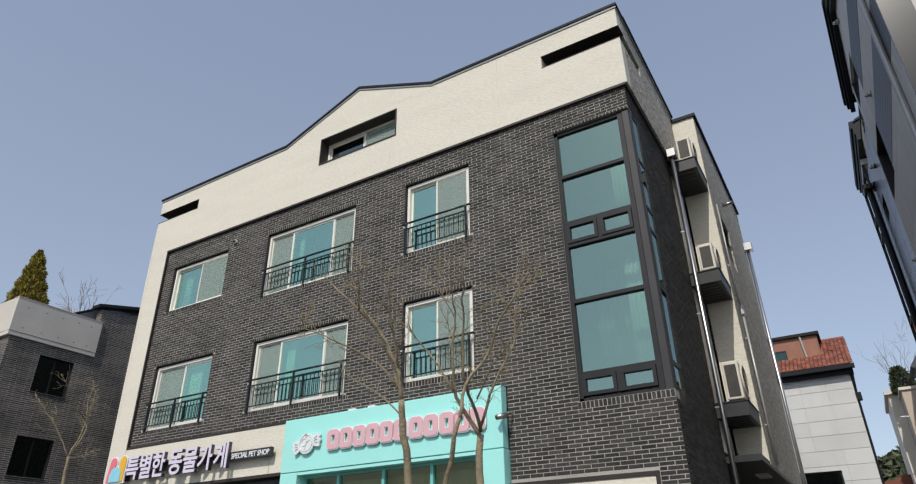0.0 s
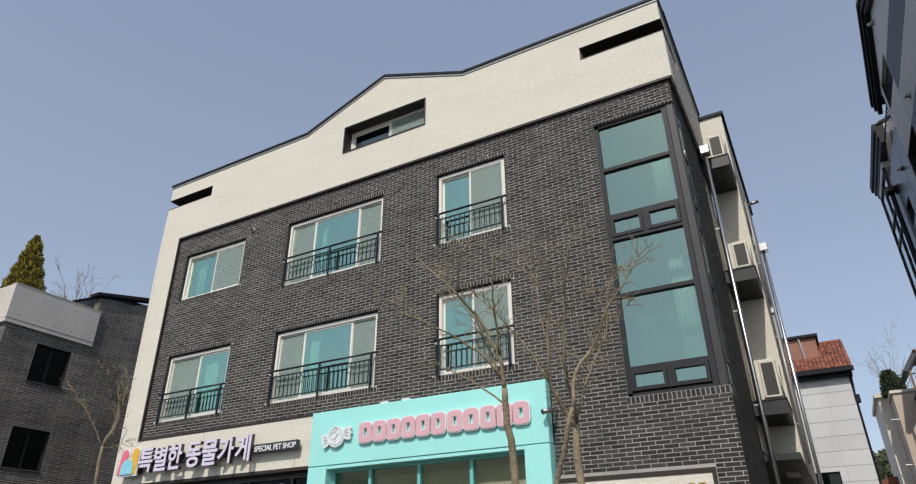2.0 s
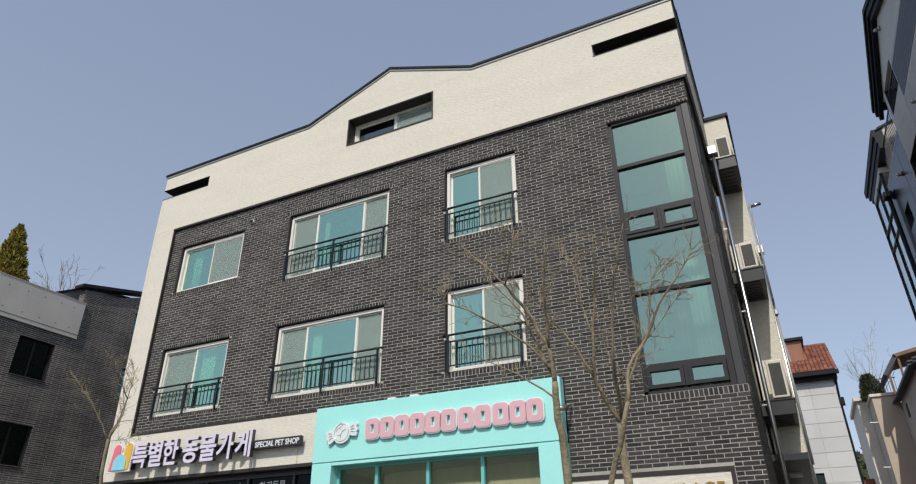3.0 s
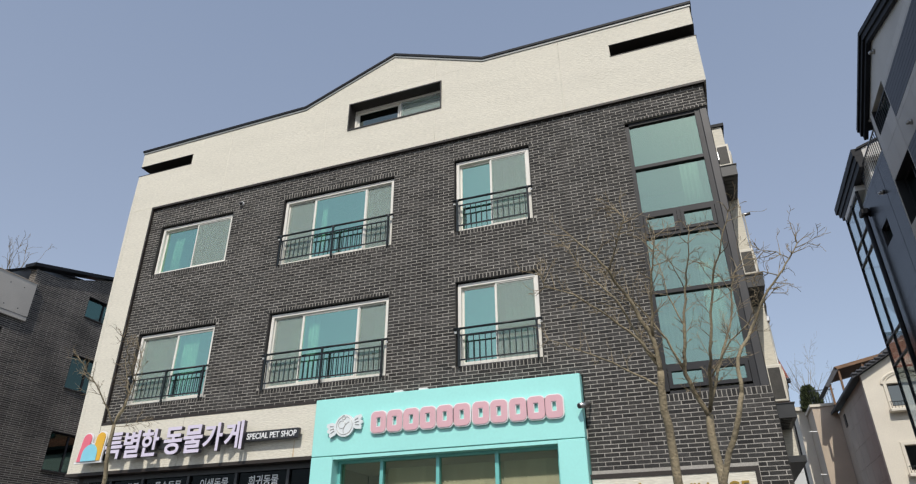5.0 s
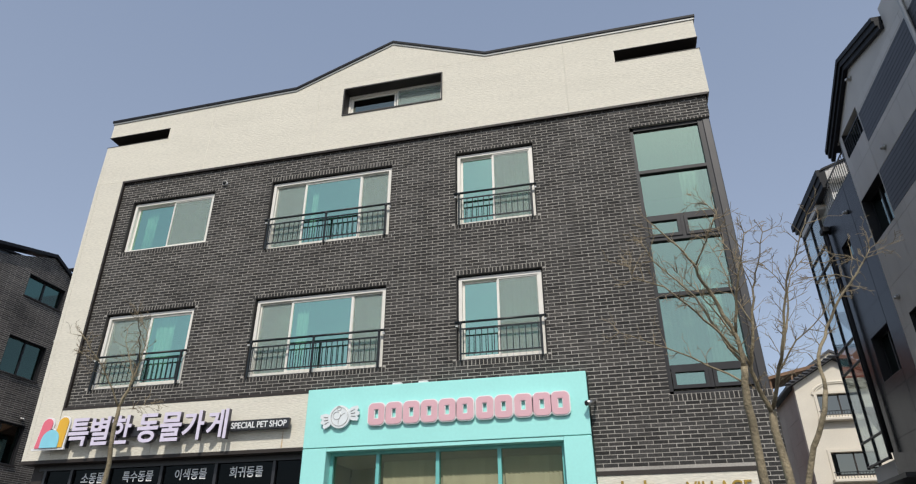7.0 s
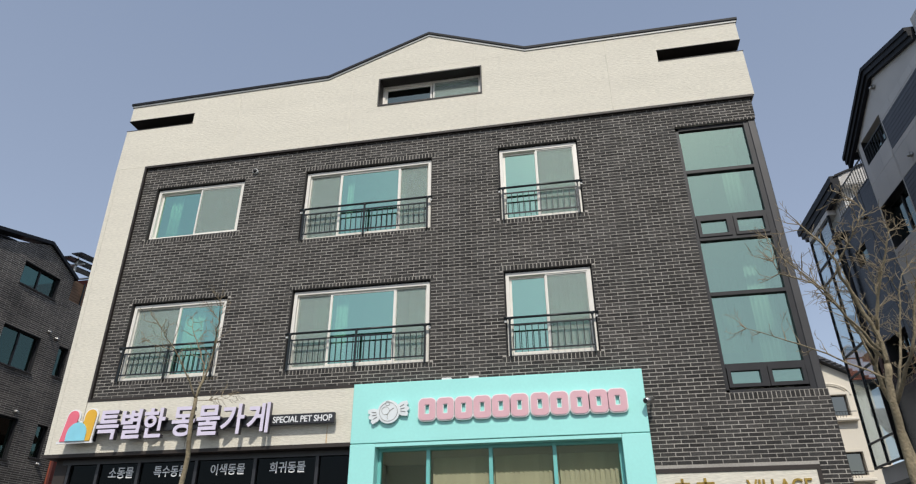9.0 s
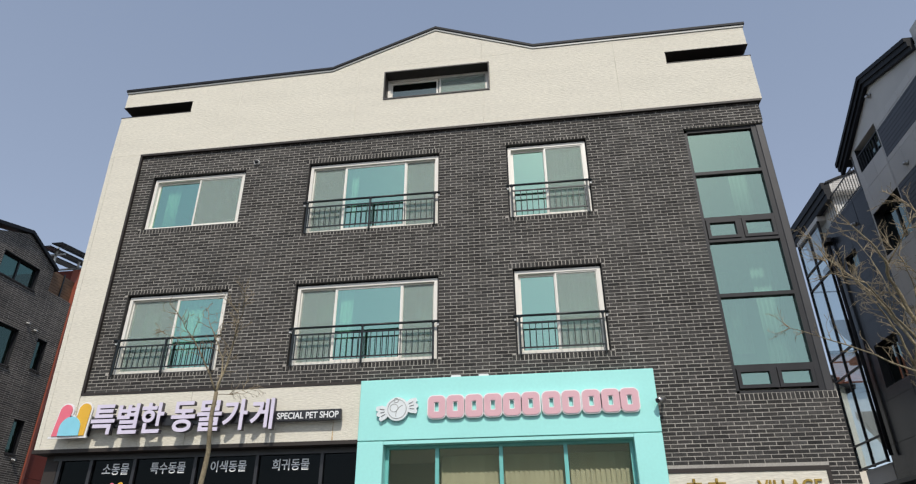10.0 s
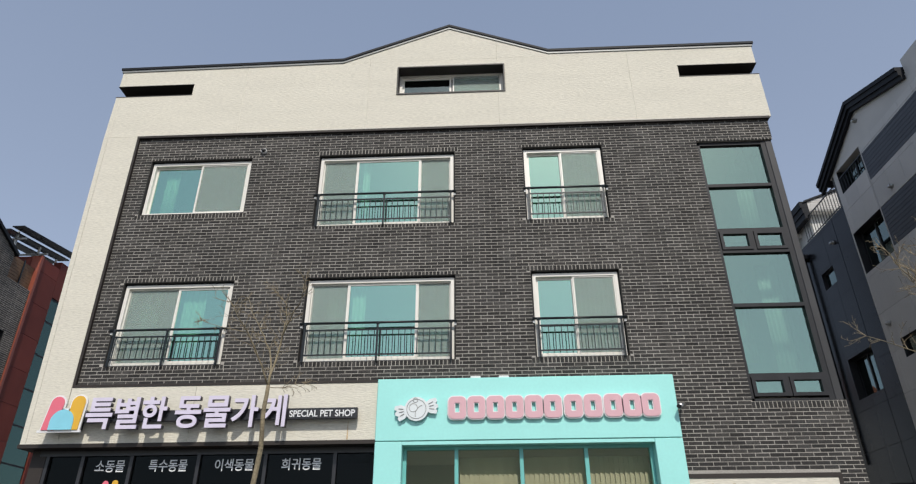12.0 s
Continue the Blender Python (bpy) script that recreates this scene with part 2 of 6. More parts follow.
def line_brick_mat(name, col, mortar, length, course):
    """Long thin bricks too far off to be built singly."""
    m = bpy.data.materials.new(name)
    m.use_nodes = True
    N, K = m.node_tree.nodes, m.node_tree.links
    b = N["Principled BSDF"]
    b.inputs["Roughness"].default_value = 0.8
    geo = N.new("ShaderNodeNewGeometry")
    sep = N.new("ShaderNodeSeparateXYZ")
    K.new(geo.outputs["Position"], sep.inputs[0])
    s = N.new("ShaderNodeMath")
    s.operation = "ADD"
    K.new(sep.outputs["X"], s.inputs[0])
    K.new(sep.outputs["Y"], s.inputs[1])
    com = N.new("ShaderNodeCombineXYZ")
    K.new(s.outputs[0], com.inputs["X"])
    K.new(sep.outputs["Z"], com.inputs["Y"])
    bt = N.new("ShaderNodeTexBrick")
    bt.offset = 0.37
    for key, value in (("Scale", 1.0), ("Brick Width", length), ("Row Height", course), ("Mortar Size", 0.0085), ("Mortar Smooth", 0.3), ("Bias", -0.1)):
        bt.inputs[key].default_value = value
    bt.inputs["Color1"].default_value = (*[c * 0.6 for c in col], 1)
    bt.inputs["Color2"].default_value = (*[c * 1.45 for c in col], 1)
    bt.inputs["Mortar"].default_value = (*mortar, 1)
    K.new(com.outputs[0], bt.inputs["Vector"])
    n = N.new("ShaderNodeTexNoise")
    n.inputs["Scale"].default_value = 0.9
    K.new(geo.outputs["Position"], n.inputs["Vector"])
    mr = N.new("ShaderNodeMapRange")
    mr.inputs["From Min"].default_value, mr.inputs["From Max"].default_value = 0.3, 0.7
    mr.inputs["To Min"].default_value, mr.inputs["To Max"].default_value = 0.7, 1.3
    K.new(n.outputs["Fac"], mr.inputs["Value"])
    sc = N.new("ShaderNodeVectorMath")
    sc.operation = "SCALE"
    K.new(bt.outputs["Color"], sc.inputs[0])
    K.new(mr.outputs["Result"], sc.inputs["Scale"])
    K.new(sc.outputs[0], b.inputs["Base Color"])
    bn = N.new("ShaderNodeBump")
    bn.invert = True
    bn.inputs["Strength"].default_value, bn.inputs["Distance"].default_value = 0.8, 0.015
    K.new(bt.outputs["Fac"], bn.inputs["Height"])
    K.new(bn.outputs["Normal"], b.inputs["Normal"])
    return m


LINE_BRICK = line_brick_mat("dark_line_brick", (0.080, 0.069, 0.059), (0.36, 0.335, 0.295), 0.50, 0.066)


# ---- mesh helpers ----
def mesh_from(bm, name, material, smooth=False):
    me = bpy.data.meshes.new(name)
    bm.to_mesh(me)
    bm.free()
    me.materials.append(material)
    if smooth:
        for p in me.polygons:
            p.use_smooth = True
    return me


def thing(name, at, label, category, group="", kind=""):
    ob = new(name)
    ob.location = at
    bpy.context.view_layer.update()
    return tagged(ob, label, category, group, kind)


def part(name, bm, material, parent, label="", smooth=False):
    """One mesh object, built in world places, under a thing or a part."""
    ob = new(name, mesh_from(bm, name, material, smooth))
    ob.parent = parent
    root = parent
    while root.parent:
        root = root.parent
    if parent == root:
        ob.matrix_parent_inverse = Matrix.Translation(-Vector(root.location))
    return tagged(ob, label)


def solo(name, bm, material, label, category, group="", kind="", smooth=False):
    """A thing of one mesh."""
    return tagged(new(name, mesh_from(bm, name, material, smooth)), label, category, group, kind)


def box(bm, x0, x1, y0, y1, z0, z1):
    v = [bm.verts.new((x, y, z)) for x in (x0, x1) for y in (y0, y1) for z in (z0, z1)]
    for f in ((0, 1, 3, 2), (4, 6, 7, 5), (0, 4, 5, 1), (2, 3, 7, 6), (0, 2, 6, 4), (1, 5, 7, 3)):
        bm.faces.new([v[i] for i in f])
    return v


def boxes(*rows):
    bm = bmesh.new()
    for r in rows:
        box(bm, *r)
    return bm


def bevelled(bm, width=0.01, segments=1):
    bmesh.ops.bevel(bm, geom=list(bm.edges), offset=width, segments=segments, affect="EDGES", profile=0.5)
    return bm


def cells(u0, u1, v0, v1, holes):
    """The rectangle without its holes, as rectangles."""
    us = sorted({u0, u1, *[min(max(h[i], u0), u1) for h in holes for i in (0, 1)]})
    out = []
    for a, b in zip(us, us[1:]):
        m = (a + b) / 2
        cuts = sorted((max(h[2], v0), min(h[3], v1)) for h in holes if h[0] < m < h[1] and h[3] > v0 and h[2] < v1)
        z = v0
        for c, d in cuts:
            if c > z + 1e-6:
                out.append((a, b, z, c))
            z = max(z, d)
        if z < v1 - 1e-6:
            out.append((a, b, z, v1))
    return out


def front_wall(x0, x1, z0, z1, y0, y1, holes=()):
    return boxes(*[(a, b, y0, y1, c, d) for a, b, c, d in cells(x0, x1, z0, z1, holes)])


def side_wall(y0, y1, z0, z1, x0, x1, holes=()):
    return boxes(*[(x0, x1, a, b, c, d) for a, b, c, d in cells(y0, y1, z0, z1, holes)])


def prism(bm, outline, axis, lo, hi):
    """An outline in (u, z) drawn out along x (axis 0) or y (axis 1)."""
    def at(u, z, w):
        return (w, u, z) if axis == 0 else (u, w, z)
    a = [bm.verts.new(at(u, z, lo)) for u, z in outline]
    b = [bm.verts.new(at(u, z, hi)) for u, z in outline]
    bm.faces.new(a)
    bm.faces.new(list(reversed(b)))
    for i in range(len(a)):
        j = (i + 1) % len(a)
        bm.faces.new((a[j], a[i], b[i], b[j]))
    bmesh.ops.recalc_face_normals(bm, faces=list(bm.faces))
    return bm


def tube(bm, points, radii, sides=8, close=True):
    """A round tube along points, tapering by radii."""
    pts = [Vector(p) for p in points]
    rings = []
    side = None
    for i, p in enumerate(pts):
        d = (pts[min(i + 1, len(pts) - 1)] - pts[max(i - 1, 0)]).normalized()
        if side is None:
            side = d.orthogonal().normalized()
        side = (side - d * side.dot(d)).normalized()
        up = d.cross(side)
        r = radii[i] if isinstance(radii, (list, tuple)) else radii
        rings.append([bm.verts.new(p + (side * math.cos(2 * math.pi * k / sides) + up * math.sin(2 * math.pi * k / sides)) * r) for k in range(sides)])
    for a, b in zip(rings, rings[1:]):
        for k in range(sides):
            bm.faces.new((a[k], a[(k + 1) % sides], b[(k + 1) % sides], b[k]))
    if close:
        bm.faces.new(list(reversed(rings[0])))
        bm.faces.new(rings[-1])
    return bm


def tubes(*paths, sides=8):
    bm = bmesh.new()
    for pts, r in paths:
        tube(bm, pts, r, sides)
    return bm


def frame_box(x0, x1, z0, z1, y0, y1, w):
    """A rectangular frame of bar width w, facing the street."""
    return boxes((x0, x0 + w, y0, y1, z0, z1), (x1 - w, x1, y0, y1, z0, z1), (x0 + w, x1 - w, y0, y1, z0, z0 + w), (x0 + w, x1 - w, y0, y1, z1 - w, z1))


def frame_box_x(y0, y1, z0, z1, x0, x1, w):
    """The same, in a wall that runs along y."""
    return boxes((x0, x1, y0, y0 + w, z0, z1), (x0, x1, y1 - w, y1, z0, z1), (x0, x1, y0 + w, y1 - w, z0, z0 + w), (x0, x1, y0 + w, y1 - w, z1 - w, z1))


def clear_shadow(ob):
    ob.visible_shadow = False
    return ob


GZ = -0.45   # street level

# ---- ground ----
bm = bmesh.new()
bmesh.ops.create_grid(bm, x_segments=4, y_segments=4, size=900, matrix=Matrix.Translation((0, 0, GZ)))
solo("ground", bm, GROUND, "dark grey asphalt street and yards", "ground", kind="structure")

# ---- the brick apartment building ----
FY = 10.5       # face of the bricks
WY = 10.45      # face of the cream cladding
XL, XR = -16.80, -2.17
EAVE, RIDGE = 11.92, 12.89
BZ0, BZ1 = 4.38, 9.97
BX0, BX1 = -15.94, -2.25
house = thing("apartment_building", (-9.4, 15.5, GZ), "four-storey building of charcoal brick and cream cladding with shops below", "building")

WIN = {
    "a": (-15.56, -13.38, 7.98, 9.35), "b": (-11.86, -8.99, 7.60, 9.36), "c": (-7.50, -5.86, 7.62, 9.41),
    "d": (-15.48, -13.32, 4.735, 6.435), "e": (-11.84, -8.98, 4.75, 6.45), "f": (-7.48, -5.84, 4.76, 6.49),
}
BAY = (-3.84, -2.25, 3.90, 9.42)
BAY_D = 11.12     # how far the corner glazing runs back along the side
GAP_X = 0.028     # the brick openings are a little wider than the frames in them
wins = [(a - GAP_X, b + GAP_X, c, d) for a, b, c, d in WIN.values()]

# backing walls behind the bricks
brick_front = part("brick_front", front_wall(BX0 - 0.03, -5.16, BZ0, BZ1, FY + 0.004, FY + 0.25, wins + [BAY]), MORTAR, house, "charcoal brick front with pale grey joints")
brick_low = part("brick_front", front_wall(-5.16, BX1 - 0.01, 2.0, BZ1, FY + 0.004, FY + 0.25, wins + [BAY, (-5.2, -2.72, 1.9, 2.72)]), MORTAR, house, "charcoal brick front with pale grey joints")
part("brick_base", front_wall(-5.16, BX1 - 0.01, GZ, 2.0, FY + 0.008, FY + 0.25), MORTAR, house)
brick_side = part("brick_side", side_wall(FY + 0.25, 13.75, GZ, BZ1, BX1 - 0.25, BX1 - 0.004, [(FY, BAY_D, BAY[2], BAY[3])]), SHADE_MORTAR, house, "charcoal brick side wall")

# cream cladding in tall panels
JOINTS = [XL, XL + 0.1, -13.80, -10.92, -7.98, -5.01, XR]
ATTIC = (-10.28, -7.815, 10.925, 11.74)
SLOTS = [(XL - 0.1, -15.02, 11.135, 11.457), (-3.917, XR + 0.1, 11.166, 11.497)]
for a, b in zip(JOINTS, JOINTS[1:]):
    part("cladding_panel", front_wall(a + 0.0015, b - 0.0015, BZ1 + 0.02, EAVE, WY, WY + 0.3, [ATTIC, *SLOTS]), CREAM, house, "cream rippled stone cladding")
GX0, GXM, GX1 = -11.56, -9.08, -6.79
EAVE_E = 11.995       # the east part of the roof edge lies a little higher
slope_w, slope_e = (RIDGE - EAVE) / (GXM - GX0), (RIDGE - EAVE_E) / (GX1 - GXM)
ja, jb = JOINTS[3], JOINTS[4]
za, zb = EAVE + slope_w * (ja - GX0), EAVE_E + slope_e * (GX1 - jb)
e0 = EAVE + 0.002
for outline in ([(GX0, e0), (ja - 0.0015, e0), (ja - 0.0015, za)],
                [(ja + 0.0015, e0), (jb - 0.0015, e0), (jb - 0.0015, zb), (GXM, RIDGE), (ja + 0.0015, za)],
                [(jb + 0.0015, e0), (JOINTS[5] - 0.0015, e0), (JOINTS[5] - 0.0015, EAVE_E), (GX1, EAVE_E), (jb + 0.0015, zb)],
                [(JOINTS[5] + 0.0015, e0), (XR, e0), (XR, EAVE_E), (JOINTS[5] + 0.0015, EAVE_E)]):
    part("gable_cladding", prism(bmesh.new(), outline, 1, WY, WY + 0.3), CREAM, house, "cream rippled stone cladding")
# the west pier narrows a little towards the street
PW0, PW1, PE0, PE1 = -16.615, XL, -15.945, -16.02
part("cladding_corner", prism(bmesh.new(), [(PW0, 3.34), (PW0 + 0.097, 3.34), (PW1 + 0.097, BZ1 + 0.016), (PW1, BZ1 + 0.016)], 1, WY, WY + 0.3), CREAM, house, "cream rippled stone cladding")
part("cladding_pier", prism(bmesh.new(), [(PW0 + 0.103, 3.34), (PE0, 3.34), (PE1, BZ1 + 0.016), (PW1 + 0.103, BZ1 + 0.016)], 1, WY, WY + 0.3), CREAM, house, "cream rippled stone cladding")
for a, b in ((PE0 + 0.004, -13.64), (-13.632, -10.34)):
    part("cladding_band", front_wall(a, b, 3.34, BZ0 - 0.05, WY, WY + 0.3), CREAM, house, "cream rippled stone cladding with a rust streak")

streak = bmesh.new()
prism(streak, [(-10.845, 3.345), (-10.815, 3.345), (-10.822, 3.50), (-10.826, 3.66), (-10.834, 3.66), (-10.840, 3.48)], 1, WY - 0.003, WY + 0.01)
part("rust_streak", streak, STAIN, house, "rusty run-off streak below the sign rail")

# trims between brick and cladding, roof cap
part("trim", boxes((PE1, BX1 + 0.04, WY - 0.015, FY + 0.2, BZ1 - 0.035, BZ1 + 0.018)), TRIM, house, "dark bronze flashing")
part("trim", prism(bmesh.new(), [(PE0 + 0.002, BZ0 - 0.046), (PE0 + 0.05, BZ0 - 0.046), (PE1 + 0.048, BZ1 - 0.037), (PE1 + 0.002, BZ1 - 0.037)], 1, WY - 0.012, FY + 0.2), TRIM, house, "dark bronze flashing")
part("trim", boxes((PE0 + 0.051, -10.34, WY - 0.012, FY + 0.2, BZ0 - 0.046, BZ0)), TRIM, house, "dark bronze flashing")
part("trim", boxes((PW0 - 0.02, -10.34, WY - 0.02, 10.9, 3.27, 3.336)), TRIM, house, "dark soffit edge")


def cap_strip(material, dz0, dz1, over, name, label):
    line = [(XL - over, EAVE - 0.03), (GX0, EAVE + 0.02), (GXM, RIDGE + 0.01), (GX1, EAVE_E + 0.01), (XR + over, EAVE_E + 0.01)]
    bm = bmesh.new()
    prism(bm, [(x, z + dz0) for x, z in line] + [(x, z + dz1) for x, z in reversed(line)], 1, WY - over, WY + 0.42)
    return part(name, bm, material, house, label)


cap_strip(CAP_GREY, -0.012, 0.042, 0.022, "roof_edge", "grey metal roof edge")
cap_strip(CAP, 0.045, 0.105, 0.045, "roof_cap", "black metal roof cap")
part("ridge_knob", bevelled(boxes((GXM - 0.16, GXM + 0.1, WY + 0.1, WY + 0.5, RIDGE + 0.1, RIDGE + 0.19)), 0.02), CAP_GREY, house)

# side walls, back and roof
part("side_cladding", side_wall(WY + 0.3, 14.9, BZ1 + 0.02, EAVE_E, XR - 0.3, XR, [(WY, 11.9, SLOTS[1][2], SLOTS[1][3])]), STUCCO, house, "grey pebbly stucco side wall")
part("trim", boxes((BX1 - 0.2, BX1 + 0.04, FY + 0.201, 13.78, BZ1 - 0.035, BZ1 + 0.018)), TRIM, house)
part("roof_cap", boxes((XR - 0.36, XR + 0.06, WY + 0.421, 14.9, EAVE_E + 0.05, EAVE_E + 0.11)), CAP, house, "black metal roof cap")
part("roof_edge", boxes((XR - 0.3, XR + 0.03, WY + 0.421, 14.9, EAVE_E + 0.002, EAVE_E + 0.048)), CAP_GREY, house)
part("west_wall", side_wall(WY + 0.3, 21.0, 3.34, EAVE, XL, XL + 0.3, [(WY, 11.9, SLOTS[0][2], SLOTS[0][3])]), STUCCO, house, "grey pebbly stucco side wall")
part("roof_cap", boxes((XL - 0.07, XL + 0.36, WY + 0.421, 21.0, EAVE + 0.058, EAVE + 0.115)), CAP, house)
part("back_wall", front_wall(XL, -1.9, GZ, EAVE, 20.8, 21.05), STUCCO, house)
bm = bmesh.new()
prism(bm, [(XL + 0.3, 10.6), (GX0, 10.6), (GXM, 12.55), (GX1, 10.6), (XR - 0.3, 10.6), (XR - 0.3, 10.4), (XL + 0.3, 10.4)], 1, 11.9, 20.8)
part("roof", bm, CAP, house, "dark metal roof")
# parapet slots, open round the corner
for x0, x1, z0, z1 in SLOTS:
    a, b = max(x0, XL), min(x1, XR)
    part("slot_reveal", boxes((a + 0.015, b - 0.015, WY + 0.32, WY + 0.36, z0 - 0.2, z1 + 0.2)), LINER, house, "dark bronze slot lining")
    part("slot_reveal", boxes((a - 0.01, b + 0.012, WY - 0.008, WY + 0.33, z0, z0 + 0.012)), LINER, house)
    part("slot_reveal", boxes((a - 0.01, b + 0.012, WY - 0.008, WY + 0.33, z1 - 0.012, z1)), LINER, house)
part("slot_reveal", boxes((XR - 0.34, XR - 0.32, WY + 0.36, 11.9, 10.9, 11.6)), LINER, house)
part("slot_reveal", boxes((XL + 0.32, XL + 0.34, WY + 0.36, 11.9, 10.9, 11.6)), LINER, house)

# stucco stair block on the east side
SBX = -1.62
for y0, y1, z0, z1 in cells(14.9, 20.9, 3.26, 11.86, [(15.75, 17.0, 8.25, 9.45)]):
    part("stair_block_wall", boxes((SBX - 0.3, SBX, y0, y1, z0, z1)), STUCCO, house, "grey pebbly stucco wall")
part("stair_block_front", front_wall(-2.2, SBX - 0.008, 3.32, 11.86, 14.88, 15.1), CREAM, house, "cream rippled stone return")
part("roof_cap", boxes((-2.24, SBX + 0.06, 14.83, 20.9, 11.862, 11.95)), CAP, house, "black metal roof cap")
part("niche_wall", side_wall(13.75, 14.88, 3.4, BZ1 + 0.02, -2.45, -2.25), PLASTER, house, "smooth beige niche wall")
part("niche_side", front_wall(-2.45, BX1 - 0.012, 3.4, BZ1, 13.752, 13.80), TRIM, house)
part("under_slab", boxes((-6.0, SBX - 0.01, 13.8, 20.8, 3.2, 3.318)), LEDGE, house, "dark soffit over the parking bay")
part("soffit_light", boxes((-2.05, -1.8, 15.6, 16.3, 3.17, 3.198)), WHITE_PLASTIC, house)
sw = part("window", frame_box_x(15.75, 17.0, 8.25, 9.45, SBX - 0.12, SBX - 0.04, 0.05), BLACK_FRAME, house)
clear_shadow(part("pane", boxes((SBX - 0.10, SBX - 0.09, 15.8, 16.95, 8.3, 9.4)), GLASS_BACK, sw))

# dark room lining, so that no daylight shows through the building
part("room_lining", boxes((XL + 0.32, BX1 - 0.3, 14.2, 14.3, GZ, 10.38)), ROOM, house)
for z in (GZ, 3.32, 4.15, 6.95, 9.75, 10.38):
    part("floor_slab", boxes((XL + 0.32, BX1 - 0.3, FY + 0.26, 14.19, z, z + 0.18)), ROOM, house)
for x in (-16.3, -12.6, -8.3, -4.6, -2.55):
    part("partition", boxes((x, x + 0.08, FY + 0.26 if x < -3 else 11.4, 14.18, 4.35, 9.74)), ROOM, house)

# ---- windows ----


def rounded_rail(points, r):
    bm = bmesh.new()
    tube(bm, points, r, 8)
    return bm


def sliding_window(spec, panes, screens):
    """Vinyl sliding window in a brick reveal. panes: the stiles' places across, from 0 to 1."""
    x0, x1, z0, z1 = spec
    y = FY + 0.07
    part("brick_reveal", frame_box(x0 - GAP_X - 0.002, x1 + GAP_X + 0.002, z0 - 0.002, z1 + 0.002, FY + 0.001, y + 0.1, 0.010), BRICK, house)
    # Black fillers paint the shadow gap between frame and brick opening.
    for xa, xb in ((x0 - GAP_X + 0.009, x0 + 0.005), (x1 - 0.005, x1 + GAP_X - 0.009)):
        part("side_strip", boxes((xa, xb, y + 0.02, y + 0.12, z0 + 0.009, z1 - 0.01)), CAP, house)
    # Black strip paints the shaded underside and shadow at the window head.
    part("head_strip", boxes((x0 - GAP_X + 0.009, x1 + GAP_X - 0.009, y + 0.004, y + 0.12, z1 - 0.034, z1 - 0.009)), CAP, house)
    z1 -= 0.034
    w = part("window", frame_box(x0 + 0.006, x1 - 0.006, z0 + 0.006, z1 - 0.006, y, y + 0.14, 0.065), WHITE_FRAME, house, "white vinyl sliding window with teal coated glass")
    cuts = [x0 + 0.065 + (x1 - x0 - 0.13) * u for u in panes]
    for i, (a, b) in enumerate(zip(cuts, cuts[1:])):
        yy = y + (0.035 if i % 2 else 0.075)
        part("sash", frame_box(a - (0.02 if i else 0), b + (0.02 if i < len(cuts) - 2 else 0), z0 + 0.067, z1 - 0.067, yy, yy + 0.035, 0.048), WHITE_FRAME, w)
        clear_shadow(part("pane", boxes((a + 0.03, b - 0.03, yy + 0.014, yy + 0.02, z0 + 0.11, z1 - 0.11)), GLASS, w))
        if i in screens:
            part("insect_screen", boxes((a + 0.03, b - 0.03, yy - 0.012, yy - 0.009, z0 + 0.09, z1 - 0.09)), SCREEN, w, "grey insect screen")
            part("screen_frame", frame_box(a, b, z0 + 0.067, z1 - 0.067, yy - 0.02, yy - 0.004, 0.028), WHITE_FRAME, w)
    part("window_sill", boxes((x0 + 0.004, x1 - 0.004, y - 0.02, y + 0.02, z0 + 0.001, z0 + 0.028)), WHITE_FRAME, w)
    return w


def railing(spec, centre_post, height=0.73):
    x0, x1, z0, z1 = spec
    y = FY - 0.035
    top = z0 + height
    r = part("railing", rounded_rail([(x0 - 0.05, y, top), (x1 + 0.05, y, top)], 0.024), RAIL, house, "black steel window guard rail", smooth=True)
    part("rail_bar", boxes((x0 + 0.07, x1 - 0.07, y - 0.012, y + 0.012, top - 0.15, top - 0.125)), RAIL, r)
    part("rail_bar", boxes((x0 + 0.07, x1 - 0.07, y - 0.012, y + 0.012, z0 + 0.10, z0 + 0.125)), RAIL, r)
    posts = [x0 + 0.06, x1 - 0.06] + ([(x0 + x1) / 2] if centre_post else [])
    for x in posts:
        part("post", boxes((x - 0.018, x + 0.018, y - 0.018, y + 0.018, z0 - 0.02, top)), RAIL, r)
        part("collar", tubes(([(x, y, top - 0.035), (x, y, top + 0.012)], 0.032)), RAIL, r)
    for x in (x0 - 0.02, x1 + 0.02):
        part("bracket", boxes((x - 0.02, x + 0.02, y + 0.02, FY + 0.02, top - 0.075, top - 0.035)), WHITE_PLASTIC, r)
    n = round((x1 - x0) / 0.115)
    for i in range(1, n):
        x = x0 + (x1 - x0) * i / n
        if min(abs(x - p) for p in posts) > 0.04:
            part("baluster", boxes((x - 0.007, x + 0.007, y - 0.007, y + 0.007, z0 + 0.125, top - 0.15)), RAIL, r)


sliding_window(WIN["a"], (0, 0.5, 1), (1,))
sliding_window(WIN["b"], (0, 0.27, 0.76, 1), (0, 2))
sliding_window(WIN["c"], (0, 0.47, 1), (1,))
sliding_window(WIN["d"], (0, 0.5, 1), (0,))
sliding_window(WIN["e"], (0, 0.27, 0.76, 1), (0, 2))
sliding_window(WIN["f"], (0, 0.47, 1), (1,))
